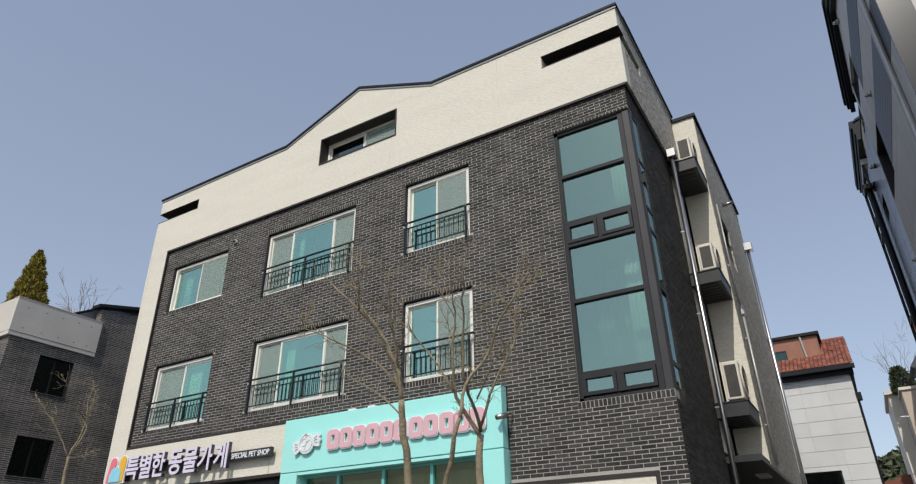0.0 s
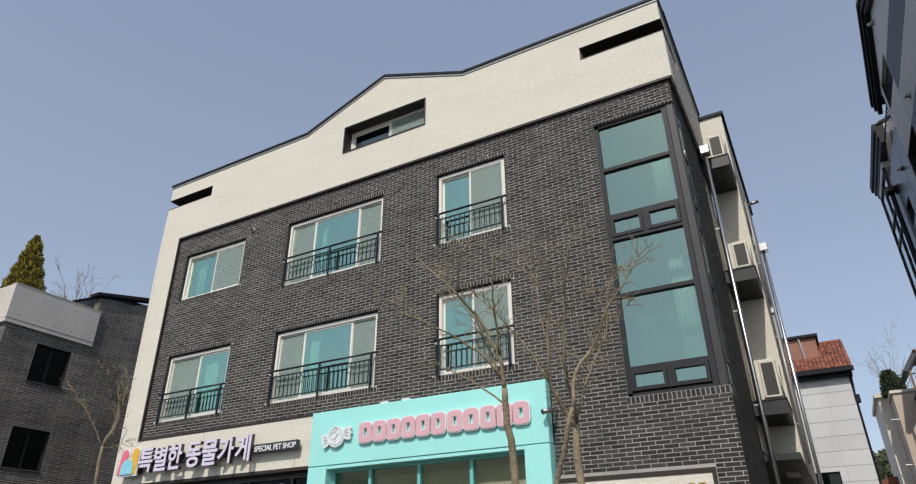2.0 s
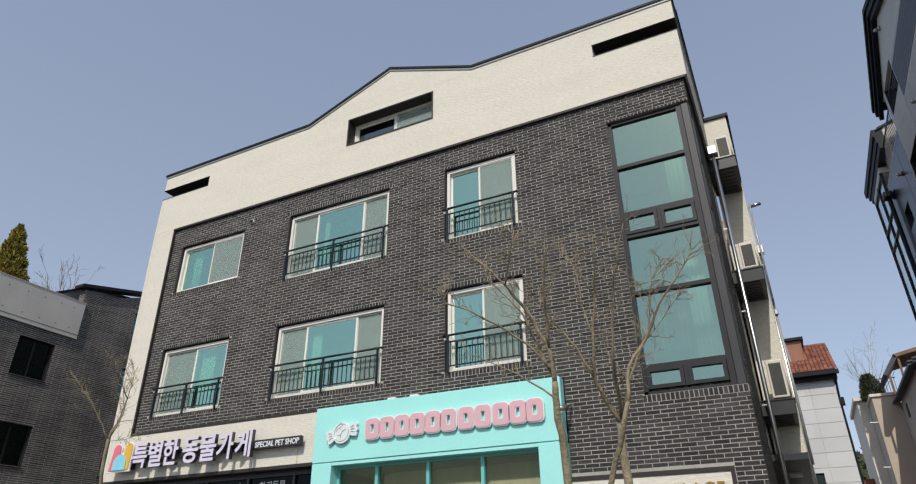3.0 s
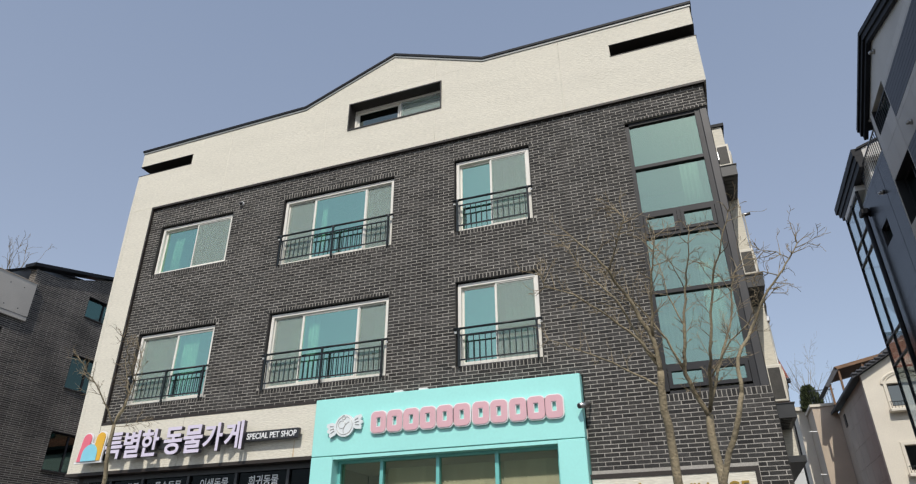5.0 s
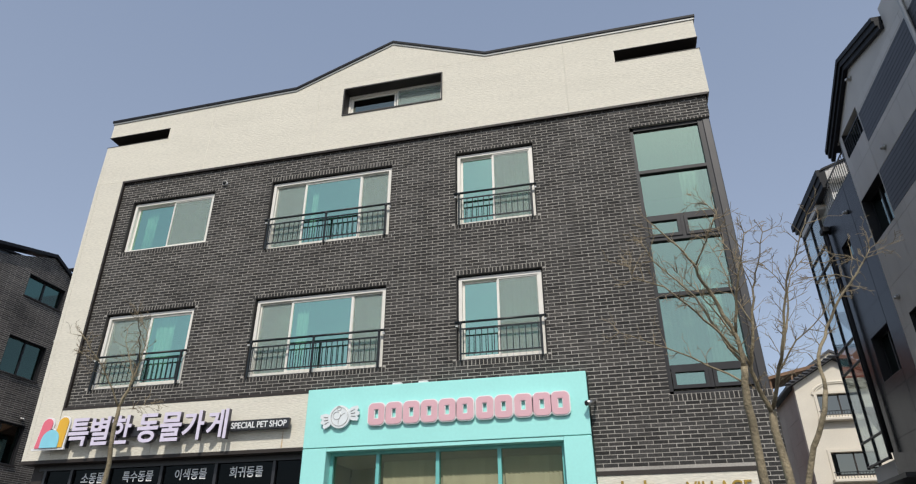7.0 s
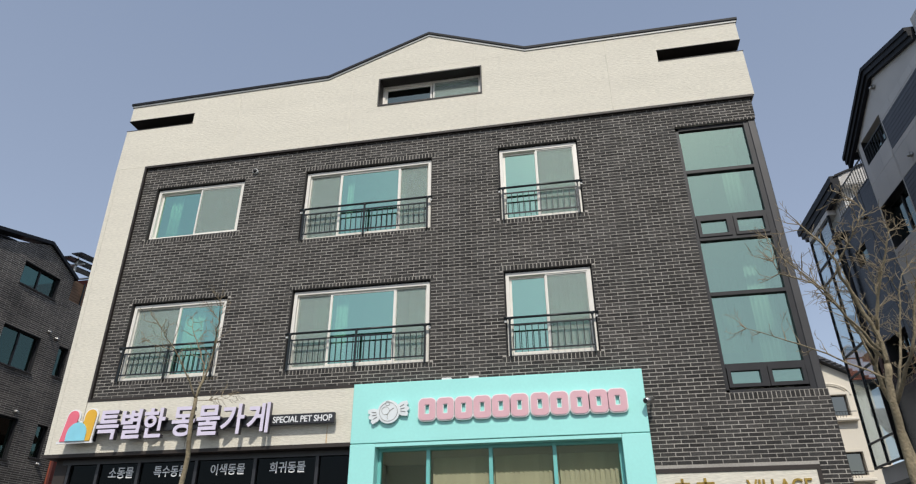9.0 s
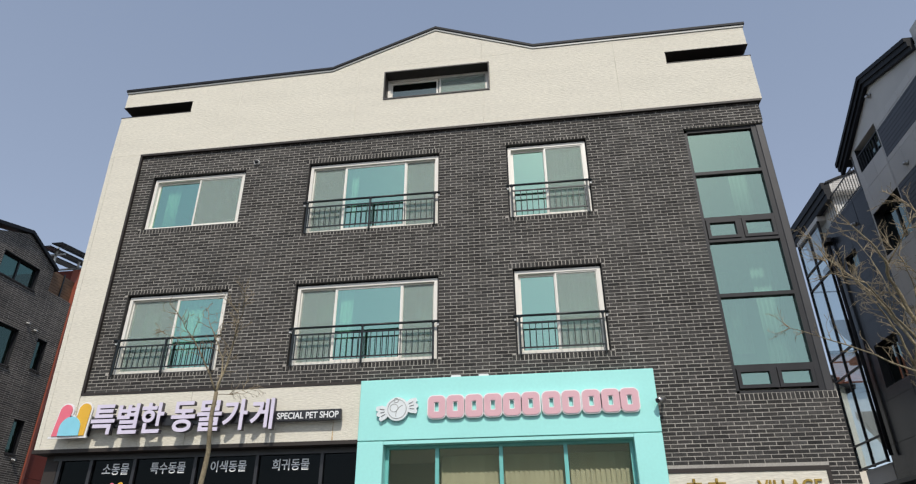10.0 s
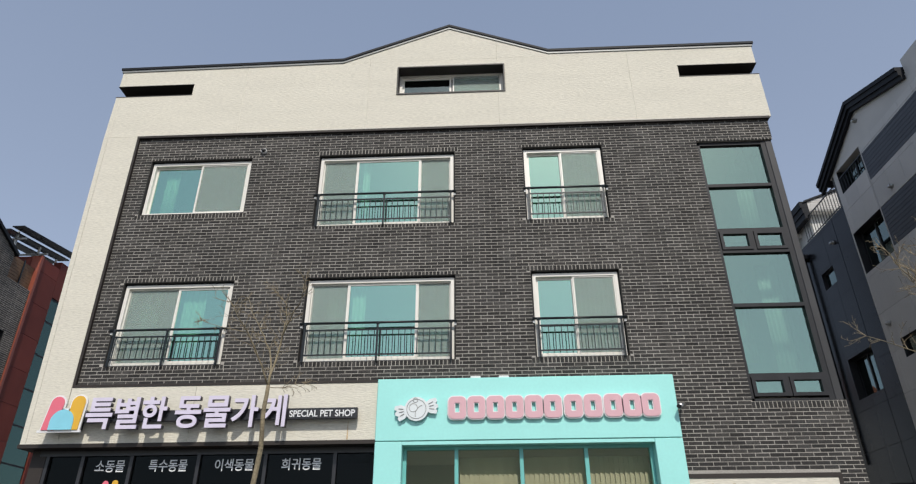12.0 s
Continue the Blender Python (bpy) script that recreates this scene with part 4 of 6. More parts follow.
psign = thing("pet_shop_sign", (-13.4, WY, 3.5), "lilac-white Korean block letters on a black rail", "sign")
SY = 10.27
part("sign_rail", bevelled(boxes((-16.16, -10.65, SY + 0.02, SY + 0.10, 3.67, 3.86)), 0.006), SIGN_BLACK, psign, "black box rail")
for x in (-15.8, -13.9, -12.9, -10.85):
    part("stand_off", boxes((x - 0.02, x + 0.02, SY + 0.101, WY + 0.01, 3.74, 3.79)), SIGN_BLACK, psign)
for ch, a, b in (("특", -15.40, -14.93), ("별", -14.89, -14.46), ("한", -14.42, -13.97), ("동", -13.82, -13.36), ("물", -13.32, -12.85), ("가", -12.82, -12.36), ("게", -12.30, -11.87)):
    side = lettering("sign_letter", ch, b - a, 0.55, a + 0.004, SY + 0.019, 3.525, 0.085, LETTER_SIDE, psign, "deep channel letter with dark sides", 0.02)
    lettering("letter_face", ch, b - a, 0.55, a, SY - 0.0665, 3.527, 0.010, LILAC, side, "lilac-white face", 0.022)
lettering("sign_words", "SPECIAL PET SHOP", 1.14, 0.115, -11.83, SY + 0.019, 3.705, 0.012, WHITE_SIGN, psign, "white words", 0.015)

# print panel of plain coloured shapes beside the letters
emb = thing("shop_emblem_panel", (-15.83, WY, 3.5), "white-edged panel of pink, ochre and blue rounded shapes", "sign")
part("panel", boxes((-16.22, -15.45, SY - 0.045, SY - 0.01, 3.49, 3.53)), WHITE_SIGN, emb)


for mname, material, x0, x1, z1, y, lean in (("pink_shape", P_PINK, -16.15, -15.91, 4.11, SY - 0.05, 0.06), ("ochre_shape", P_OCHRE, -15.74, -15.50, 4.12, SY - 0.05, 0.03), ("blue_shape", P_BLUE, -16.02, -15.60, 3.88, SY - 0.064, 0.0)):
    base = part(mname, prism(bmesh.new(), dome_outline(x0, x1, 3.53, z1, lean=lean), 1, y - 0.012, y), material, emb)
    part("white_edge", prism(bmesh.new(), dome_outline(x0 - 0.03, x1 + 0.03, 3.50, z1 + 0.03, lean=lean), 1, SY - 0.044, SY - 0.012), WHITE_SIGN, base)
part("backing", boxes((-16.05, -15.55, SY - 0.009, WY, 3.55, 3.8)), SIGN_BLACK, emb)

# name board beside the entrance: worn brass characters on cream stone
board = thing("name_board", (-3.95, FY, 2.2), "cream stone name board in a dark frame with brass lettering", "sign")
part("stone", boxes((-5.16, -2.74, FY - 0.02, FY + 0.2, 1.7, 2.65)), CREAM, board)
part("frame", boxes((-5.18, -2.68, FY - 0.035, FY + 0.006, 2.652, 2.72), (-2.74, -2.68, FY - 0.035, FY + 0.006, 1.7, 2.651)), TRIM, board, "dark grey metal frame")
lettering("brass_word", "VILLAGE", 0.96, 0.22, -3.81, FY - 0.025, 2.30, 0.025, GOLD, board, "brass word", 0.01)
for a, b in ((-4.89, -4.66), (-4.56, -4.29)):
    part("brass_bar", bevelled(boxes((a, b, FY - 0.05, FY - 0.025, 2.47, 2.50), ((a + b) / 2 - 0.02, (a + b) / 2 + 0.02, FY - 0.05, FY - 0.025, 2.28, 2.56), (a, b, FY - 0.05, FY - 0.025, 2.30, 2.33)), 0.003), GOLD, board)

# ---- grey panelled neighbour to the east ----
grey = thing("grey_panel_building", (5.5, 15, GZ), "neighbouring building of light grey and slate panels with gabled roof", "building")
RX = 1.95
RW = {"u": (14.2, 15.46, 11.0, 11.83), "m": (14.18, 15.6, 8.53, 9.77), "s": (17.02, 17.75, 8.97, 9.5), "l": (16.4, 17.68, 5.62, 6.78), "r": (13.7, 15.1, 6.04, 6.53)}
rw = list(RW.values())
part("core_wall", side_wall(10.0, 18.6, GZ, 10.74, RX + 0.03, RX + 0.3, rw), JOINT, grey)
part("core_wall", side_wall(10.0, 15.8, 10.74, 12.0, RX + 0.03, RX + 0.3, rw), JOINT, grey)


def panels(y0, y1, z0, z1, py, pz, material, holes, name="panel", ofs=0.0):
    """Thin cladding panels with open joints."""
    made = {}
    z = z0
    while z < z1 - 0.02:
        zz = min(z + pz, z1)
        y = y0 - ofs
        while y < y1 - 0.02:
            a, b = max(y, y0), min(y + py, y1)
            y += py
            if b - a < 0.03:
                continue
            for c in cells(a + 0.004, b - 0.004, z + 0.004, zz - 0.004, holes):
                if c[1] - c[0] < 0.02 or c[3] - c[2] < 0.02:
                    continue
                key = (round(c[1] - c[0], 3), round(c[3] - c[2], 3))
                if key not in made:
                    made[key] = mesh_from(boxes((RX, RX + 0.026, 0, key[0], 0, key[1])), name, material)
                ob = new(name, made[key])
                ob.parent = grey
                ob.location = Vector((0, c[0], c[2])) - Vector(grey.location)
                ob.location.x = -grey.location.x
        z = zz


STR = [(9.8, 14.13, 10.62, 11.46), (9.8, 14.13, 8.65, 9.77)]
panels(10.0, 15.66, 3.2, 11.74, 0.62, 1.04, LIGHT_PANEL, rw + STR, "light_panel", 0.2)
panels(15.66, 18.55, 3.2, 10.74, 0.72, 1.06, DARK_PANEL, rw, "slate_panel")
for y0, y1, z0, z1 in STR:
    z = z0
    while z < z1 - 0.03:
        part("slat", boxes((RX - 0.006, RX + 0.028, 10.0, y1, z + 0.004, min(z + 0.105, z1))), DARK_SLAT, grey, "dark ribbed cladding slat")
        z += 0.11
# gable top and its roof edge
bm = bmesh.new()
prism(bm, [(11.65, 11.74), (15.75, 11.74), (15.98, 11.8), (13.88, 12.78), (11.65, 12.08)], 0, RX + 0.004, RX + 0.3)
part("gable", bm, LIGHT_PANEL, grey, "light grey gable wall")
part("parapet", boxes((RX, RX + 0.3, 10.0, 11.65, 11.74, 12.5)), LIGHT_PANEL, grey)
for k, (dx0, dx1, za, zb) in enumerate(((-0.20, 0.35, 0.07, 0.18), (-0.16, -0.02, -0.07, 0.068), (-0.11, -0.01, -0.19, -0.072))):
    bm = bmesh.new()
    line = [(16.28, 11.66), (13.86, 12.86), (11.67, 12.12)]
    prism(bm, [(y, z + za) for y, z in line] + [(y, z + zb) for y, z in reversed(line)], 0, RX + dx0, RX + dx1 + (4 if k == 0 else 0))
    part("roof_edge", bm, CAP, grey, "black gable roof edge")
part("front_wall", front_wall(RX + 0.3, 9.5, GZ, 12.5, 10.0, 10.3), LIGHT_PANEL, grey, "light grey front wall")
for k in range(35):
    part("siding_board", boxes((RX + 0.5, 9.4, 9.975, 9.995, 8.4 + 0.115 * k, 8.4 + 0.115 * k + 0.10)), SIDING, grey, "blue-grey siding board")
part("corner_pipe", tubes(([(RX - 0.05, 10.72, GZ), (RX - 0.05, 10.72, 12.4)], 0.05)), PIPE_GREY, grey)
part("corner_strip", boxes((RX - 0.01, RX + 0.4, 9.94, 9.994, GZ, 12.5)), DARK_PANEL, grey)
part("rear_mass", boxes((RX + 0.35, 9.4, 10.35, 18.4, GZ, 10.6), (RX + 0.35, 9.4, 10.35, 15.7, 10.6, 11.7)), ROOM_DARK, grey)


def neighbour_window(parent, y0, y1, z0, z1, x, inward, material, split=True, pane=None, kind="window", depth=0.12):
    """A framed window in a wall that runs along y. inward: +1 or -1 along x."""
    xa, xb = sorted((x + inward * depth, x + inward * (depth + 0.07)))
    w = part(kind, frame_box_x(y0, y1, z0, z1, xa, xb, 0.045), material, parent, "dark framed window")
    xm = (xa + xb) / 2
    if split:
        part("mullion", boxes((xa, xb, (y0 + y1) / 2 - 0.03, (y0 + y1) / 2 + 0.03, z0 + 0.045, z1 - 0.045)), material, w)
    part("pane", boxes((xm - 0.004, xm + 0.004, y0 + 0.04, y1 - 0.04, z0 + 0.04, z1 - 0.04)), pane or GLASS_BACK, w)
    la, lb = sorted((x + inward * 0.005, x + inward * 0.30))
    part("reveal", frame_box_x(y0 - 0.001, y1 + 0.001, z0 - 0.001, z1 + 0.001, la, lb, 0.012), material, w)
    return w


for key in RW:
    neighbour_window(grey, *RW[key], RX, 1, BLACK_FRAME, key != "s", GLASS_GREY, depth=0.2 if key in "uml" else 0.08)
for key, n in (("u", 9), ("m", 0)):
    y0, y1, z0, z1 = RW[key]
    for k in range(n):
        y = y0 + (y1 - y0) * (k + 0.5) / n
        part("guard_bar", boxes((RX + 0.03, RX + 0.045, y - 0.008, y + 0.008, z0 + 0.02, z0 + 0.5)), RAIL, grey)
part("guard_rail", boxes((RX + 0.02, RX + 0.055, 14.21, 15.45, 11.5, 11.53)), RAIL, grey)
# stair tower of glass and its roof
part("glass_tower_frame", boxes(*[(RX - 0.04, RX + 0.04, y - 0.018, y + 0.018, 3.9, 11.3) for y in (18.75, 19.65, 20.6)], *[(RX - 0.039, RX + 0.039, 18.78, 20.57, z - 0.022, z + 0.022) for z in (3.95, 4.6, 6.55, 7.2, 9.6, 10.15, 11.2)], *[(RX + 0.04, RX + 2.2, 20.58, 20.62, z - 0.02, z + 0.02) for z in (3.95, 6.55, 7.2, 9.6, 11.2)]), BLACK_FRAME, grey, "black glazing bars")
for a, b in ((18.78, 19.62), (19.68, 20.57)):
    for c, d in ((3.98, 4.57), (4.63, 6.52), (6.58, 7.17), (7.23, 9.57), (9.63, 10.12), (10.18, 11.17)):
        clear_shadow(part("tower_pane", boxes((RX - 0.004, RX + 0.004, a, b, c, d)), GLASS_TOWER, grey))
part("tower_base", boxes((RX + 0.1, RX + 2.2, 18.8, 20.5, GZ, 3.9)), LIGHT_PANEL, grey)
for z in (6.80, 9.80):
    part("landing", boxes((RX + 0.1, RX + 2.2, 18.8, 19.6, z, z + 0.15)), JOINT, grey, "dark grey stair landing")
for z in (4.0, 6.95):
    bm = bmesh.new()
    prism(bm, [(18.85, z), (20.5, z + 1.4), (20.5, z + 1.62), (18.85, z + 0.22)], 0, RX + 0.25, RX + 1.0)
    part("stair_flight", bm, JOINT, grey, "grey stair flight")
    bm = bmesh.new()
    prism(bm, [(18.85, z + 2.85), (20.5, z + 1.45), (20.5, z + 1.67), (18.85, z + 3.07)], 0, RX + 1.2, RX + 1.9)
    part("stair_flight", bm, JOINT, grey, "grey stair flight")
part("tower_back", boxes((RX + 2.1, RX + 2.2, 18.8, 20.55, 3.9, 11.3)), LIGHT_PANEL, grey, "pale wall behind the stair")
part("tower_fascia", boxes((RX - 0.02, RX + 3.2, 18.7, 20.65, 11.3, 11.46)), LIGHT_PANEL, grey)
part("tower_upper_wall", boxes((RX + 0.25, RX + 3.2, 17.95, 20.6, 10.75, 11.9)), PALE_PANEL, grey, "pale wall above the terrace")
part("tower_gable", prism(bmesh.new(), [(RX + 0.16, 11.74), (RX + 3.4, 11.74), (RX + 3.4, 13.3), (RX + 0.16, 12.10)], 1, 17.66, 17.94), LIGHT_PANEL, grey, "light grey boarded gable end")
for k in range(6):
    part("gable_board", boxes((RX + 0.2 + 0.02 * k, RX + 3.38, 17.645, 17.658, 11.77 + 0.07 * k, 11.83 + 0.07 * k)), LIGHT_PANEL, grey)
bm = bmesh.new()
prism(bm, [(RX + 0.0, 12.02), (RX + 0.05, 12.1), (RX + 3.45, 13.36), (RX + 3.45, 13.28)], 1, 17.6, 21.3)
part("tower_roof", bm, CAP, grey, "black pitched tower roof")
for x0, x1, y1, z0, z1 in ((RX - 0.10, RX + 0.15, 21.28, 11.86, 12.08), (RX - 0.06, RX + 0.15, 21.12, 11.66, 11.858), (RX - 0.03, RX + 0.15, 20.95, 11.47, 11.658)):
    part("tower_eave", boxes((x0, x1, 17.64, y1, z0, z1)), CAP, grey, "black stepped eave of the tower")
part("terrace_floor", boxes((RX + 0.03, RX + 3.2, 15.8, 18.6, 10.62, 10.748)), LIGHT_PANEL, grey)
tr = part("terrace_rail", boxes((RX + 0.06, RX + 0.09, 15.9, 18.1, 11.53, 11.56), (RX + 0.06, RX + 0.09, 15.9, 18.1, 10.84, 10.865)), RAIL, grey, "black terrace railing")
for k in range(15):
    y = 15.95 + 0.15 * k
    part("rail_bar", boxes((RX + 0.067, RX + 0.083, y - 0.008, y + 0.008, 10.75, 11.53)), RAIL, tr)
rp = part("tower_pipe", tubes(([(RX - 0.10, 18.28, 4.0), (RX - 0.10, 18.28, 10.25)], 0.055)), CAP, grey, "black downpipe", smooth=True)
part("pipe_head", bevelled(boxes((RX - 0.22, RX - 0.01, 18.13, 18.43, 10.25, 10.42)), 0.02), CAP, rp)
part("canopy", boxes((RX - 0.7, RX - 0.005, 16.1, 18.6, 3.15, 3.25)), LEDGE, grey)


def spot(x, y, z, s):
    """A small round vent cap on a wall; s: which way it faces along x."""
    c = solo("vent_cap", tubes(([(x, y, z), (x + s * 0.05, y, z)], 0.062), ([(x + s * 0.05, y, z), (x + s * 0.12, y, z - 0.02)], [0.055, 0.03]), sides=12), LAMP_METAL, "small round steel vent cap on a wall", "vent", "wall vents", smooth=True)
    return c


for y, z in ((13.91, 12.42), (13.46, 9.99), (15.3, 7.01), (16.62, 10.04)):
    spot(RX, y, z, -1)

# ---- dark brick neighbour to the west ----
dark = thing("dark_brick_building", (-27, 15, GZ), "neighbouring building of dark long bricks with concrete parapet", "building")
LX = -24.2
LW = [(11.71, 12.96, 7.33, 8.63), (11.73, 13.0, 4.55, 5.83), (15.75, 17.37, 10.0, 10.78), (15.72, 17.30, 7.33, 8.55), (15.73, 17.37, 4.57, 5.84), (18.16, 18.62, 7.52, 8.58), (18.2, 18.68, 4.80, 5.86)]
part("brick_wall", side_wall(10.56, 19.15, GZ, 10.24, LX - 0.3, LX, LW), LINE_BRICK, dark, "dark long-brick wall")
part("brick_wall", side_wall(13.5, 17.95, 10.24, 10.95, LX - 0.3, LX, LW), LINE_BRICK, dark)
part("brick_gable", prism(bmesh.new(), [(14.3, 10.951), (17.95, 10.951), (17.95, 11.10), (16.52, 11.74), (14.6, 11.0)], 0, LX - 0.3, LX), LINE_BRICK, dark)
part("brick_wall", front_wall(-32, LX - 0.3, GZ, 9.0, 10.56, 10.85), LINE_BRICK, dark)
part("brick_wall", front_wall(-32, LX - 0.3, GZ, 10.2, 18.9, 19.14), LINE_BRICK, dark)
bm = bmesh.new()
line = [(18.05, 11.02), (16.52, 11.76), (13.3, 10.98)]
prism(bm, [(y, z) for y, z in line] + [(y, z + 0.12) for y, z in reversed(line)], 0, LX - 0.4, LX + 0.09)
part("roof_edge", bm, CAP, dark, "black metal roof edge")
part("roof_box", prism(bmesh.new(), [(12.9, 10.4), (15.9, 10.4), (15.9, 11.52), (15.4, 11.46), (14.0, 11.32), (13.0, 10.72)], 0, -28, LX - 0.6), SIDING, dark, "grey metal dormer")
part("dormer_cap", prism(bmesh.new(), [(12.85, 10.66), (14.0, 11.30), (15.9, 11.50), (15.9, 11.57), (13.98, 11.38), (12.8, 10.72)], 0, -28, LX - 0.55), CAP, dark)
par = part("parapet", side_wall(10.44, 13.6, 9.18, 10.39, LX - 0.2, LX + 0.08), CONCRETE, dark, "fair-faced concrete parapet with tie holes")
part("parapet_front", front_wall(-32, LX - 0.201, 9.18, 10.39, 10.44, 10.7), CONCRETE, dark)
part("parapet_foot", side_wall(10.44, 13.6, 9.03, 9.165, LX - 0.2, LX + 0.07), CONCRETE, dark)
part("parapet_foot", front_wall(-32, LX - 0.201, 9.03, 9.165, 10.45, 10.7), CONCRETE, dark)
part("coping", boxes((LX - 0.22, LX + 0.095, 10.43, 13.61, 10.391, 10.415)), TAUPE, dark, "thin beige coping")
for y in (10.85, 11.5, 12.1, 12.7, 13.2):
    for z in (9.35, 10.1):
        part("tie_hole", tubes(([(LX + 0.075, y, z), (LX + 0.083, y, z)], 0.022)), HOLE, par)
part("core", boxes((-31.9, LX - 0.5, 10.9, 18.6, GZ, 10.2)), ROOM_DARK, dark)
for k, (y0, y1, z0, z1) in enumerate(LW):
    neighbour_window(dark, y0, y1, z0, z1, LX, -1, BLACK_FRAME, y1 - y0 > 0.8, GLASS_DARK if k < 2 else GLASS_BACK)
    part("window_sill", boxes((LX - 0.05, LX + 0.03, y0 - 0.02, y1 + 0.02, z0 - 0.05, z0 - 0.012)), TRIM, dark)
for k in range(8):
    part("fence_board", boxes((LX - 0.12, LX - 0.10, 17.96, 19.25, 10.26 + 0.105 * k, 10.26 + 0.105 * k + 0.095)), TIMBER, dark, "brown timber fence board")
for y in (18.0, 18.6, 19.2):
    part("fence_post", boxes((LX - 0.095, LX - 0.06, y - 0.02, y + 0.02, 10.24, 11.15)), RAIL, dark)
for y, z in ((17.51, 8.86), (17.9, 8.74), (17.13, 6.03), (18.6, 4.62)):
    spot(LX, y, z, 1)

# ---- maroon building behind it, with a solar frame ----
red = thing("maroon_building", (-27, 22, GZ), "maroon panelled building with teal glazing", "building")
part("core_wall", side_wall(19.25, 20.30, GZ, 11.6, LX - 0.3, LX - 0.03), JOINT, red)
part("wall", side_wall(20.30, 24.5, GZ, 11.9, LX - 0.3, LX, [(20.32, 21.6, GZ + 0.3, 10.5)]), MAROON, red, "maroon panel wall")
part("edge_strip", boxes((LX - 0.30, LX + 0.05, 19.16, 19.27, GZ, 11.62)), MAROON_SUNLIT, red, "maroon corner strip, sunlight toned into its lighter red-brown")
part("front_wall", front_wall(-31, LX - 0.31, GZ, 11.6, 19.16, 19.4), MAROON, red)
z = GZ
while z < 11.5:
    part("maroon_panel", boxes((LX - 0.03, LX, 19.275, 20.295, z + 0.006, min(z + 1.15, 11.6))), MAROON, red)
    z += 1.156
part("core", boxes((-31, LX - 0.5, 19.5, 24.4, GZ, 11.4)), ROOM_DARK, red)
z = GZ + 0.32
while z < 10.3:
    h = min(z + 1.22, 10.48)
    part("pane", boxes((LX - 0.05, LX - 0.04, 20.34, 21.55, z, h - 0.06)), GLASS_BACK, red)
    part("glazing_bar", boxes((LX - 0.12, LX - 0.03, 20.33, 21.58, h - 0.06, h)), BLACK_FRAME, red)
    z += 1.22
pv = thing("solar_panel_frame", (-25, 19.5, 11.6), "tilted solar panels on a steel frame above the roof", "solar panel")
for k in range(3):
    x = LX - 1.2 + 0.45 * k
    bm = boxes((x, x + 0.42, 0, 3.3, -0.02, 0.02))
    bmesh.ops.transform(bm, matrix=Matrix.Translation((0, 17.8, 11.87 + 0.10 * k)) @ Matrix.Rotation(radians(7), 4, "X"), verts=bm.verts)
    part("solar_panel", bm, DARK_PANEL, pv)
for y in (18.2, 19.4, 20.4):
    part("strut", boxes((LX - 0.4, LX - 0.34, y, y + 0.06, 10.3, 12.1)), PIPE_GREY, pv)
    part("beam", boxes((LX - 1.3, LX + 0.0, y, y + 0.05, 11.78, 11.84)), PIPE_GREY, pv)

# ---- pale building with the tiled roof, far behind ----
pale = thing("tiled_roof_house", (-3, 33, GZ), "pale stone-panelled house with terracotta roof and copper dormer", "house")
HY = 32.4
HWIN = (-2.52, -0.95, 3.5, 5.15)
part("core_wall", front_wall(-7, 0.32, GZ, 9.0, HY + 0.03, HY + 0.3, [HWIN]), LIGHT_PANEL, pale)
z = 9.0
while z > 2.0:
    x = 0.34
    while x > -6:
        for c in cells(x - 1.02, x - 0.008, z - 0.602, z - 0.008, [HWIN]):
            if c[1] - c[0] > 0.03 and c[3] - c[2] > 0.03:
                part("stone_panel", boxes((c[0], c[1], HY, HY + 0.028, c[2], c[3])), PALE_PANEL, pale)
        x -= 1.03
    z -= 0.61
w = part("window", frame_box(*HWIN, HY + 0.08, HY + 0.16, 0.06), BLACK_FRAME, pale)
part("pane", boxes((-2.46, -1.01, HY + 0.12, HY + 0.125, 3.56, 5.09)), GLASS_DARK, w)
part("side_wall", side_wall(HY + 0.3, 37.5, GZ, 9.0, 0.04, 0.32), TILE, pale, "brick-red gable side")
part("room", boxes((-6.8, 0.0, 33.3, 33.4, GZ, 8.9)), ROOM_DARK, pale)
part("gutter", boxes((-7, 0.6, HY - 0.45, HY - 0.25, 9.16, 9.34)), CAP, pale, "black gutter")
part("fascia", boxes((-7, 0.5, HY - 0.24, HY + 0.3, 9.0, 9.2)), CAP, pale)
bm = bmesh.new()
slope = Vector((0, 2.8, 1.9))
for i in range(46):
    for j in range(13):
        x = 0.5 - 0.165 * i
        p = Vector((x, HY - 0.38, 9.36)) + slope * (j / 13)
        q = p + slope * (1.12 / 13) + Vector((0, 0, 0.0))
        ring_a = [bm.verts.new(p + Vector((0.083 * math.cos(a), 0, 0.055 * math.sin(a) + 0.02))) for a in (0, 0.8, 1.57, 2.34, 3.14)]
        ring_b = [bm.verts.new(q + Vector((0.072 * math.cos(a), 0, 0.04 * math.sin(a) - 0.01))) for a in (0, 0.8, 1.57, 2.34, 3.14)]
        for k in range(4):
            bm.faces.new((ring_a[k], ring_a[k + 1], ring_b[k + 1], ring_b[k]))
        bm.faces.new(list(reversed(ring_a)))
tagged(part("roof_tiles", bm, TILE, pale, "weathered terracotta tiles"), kind="stuff")
part("roof_base", prism(bmesh.new(), [(HY - 0.4, 9.3), (HY + 2.42, 11.22), (HY + 5.2, 9.3)], 0, -7, 0.5), TILE, pale)
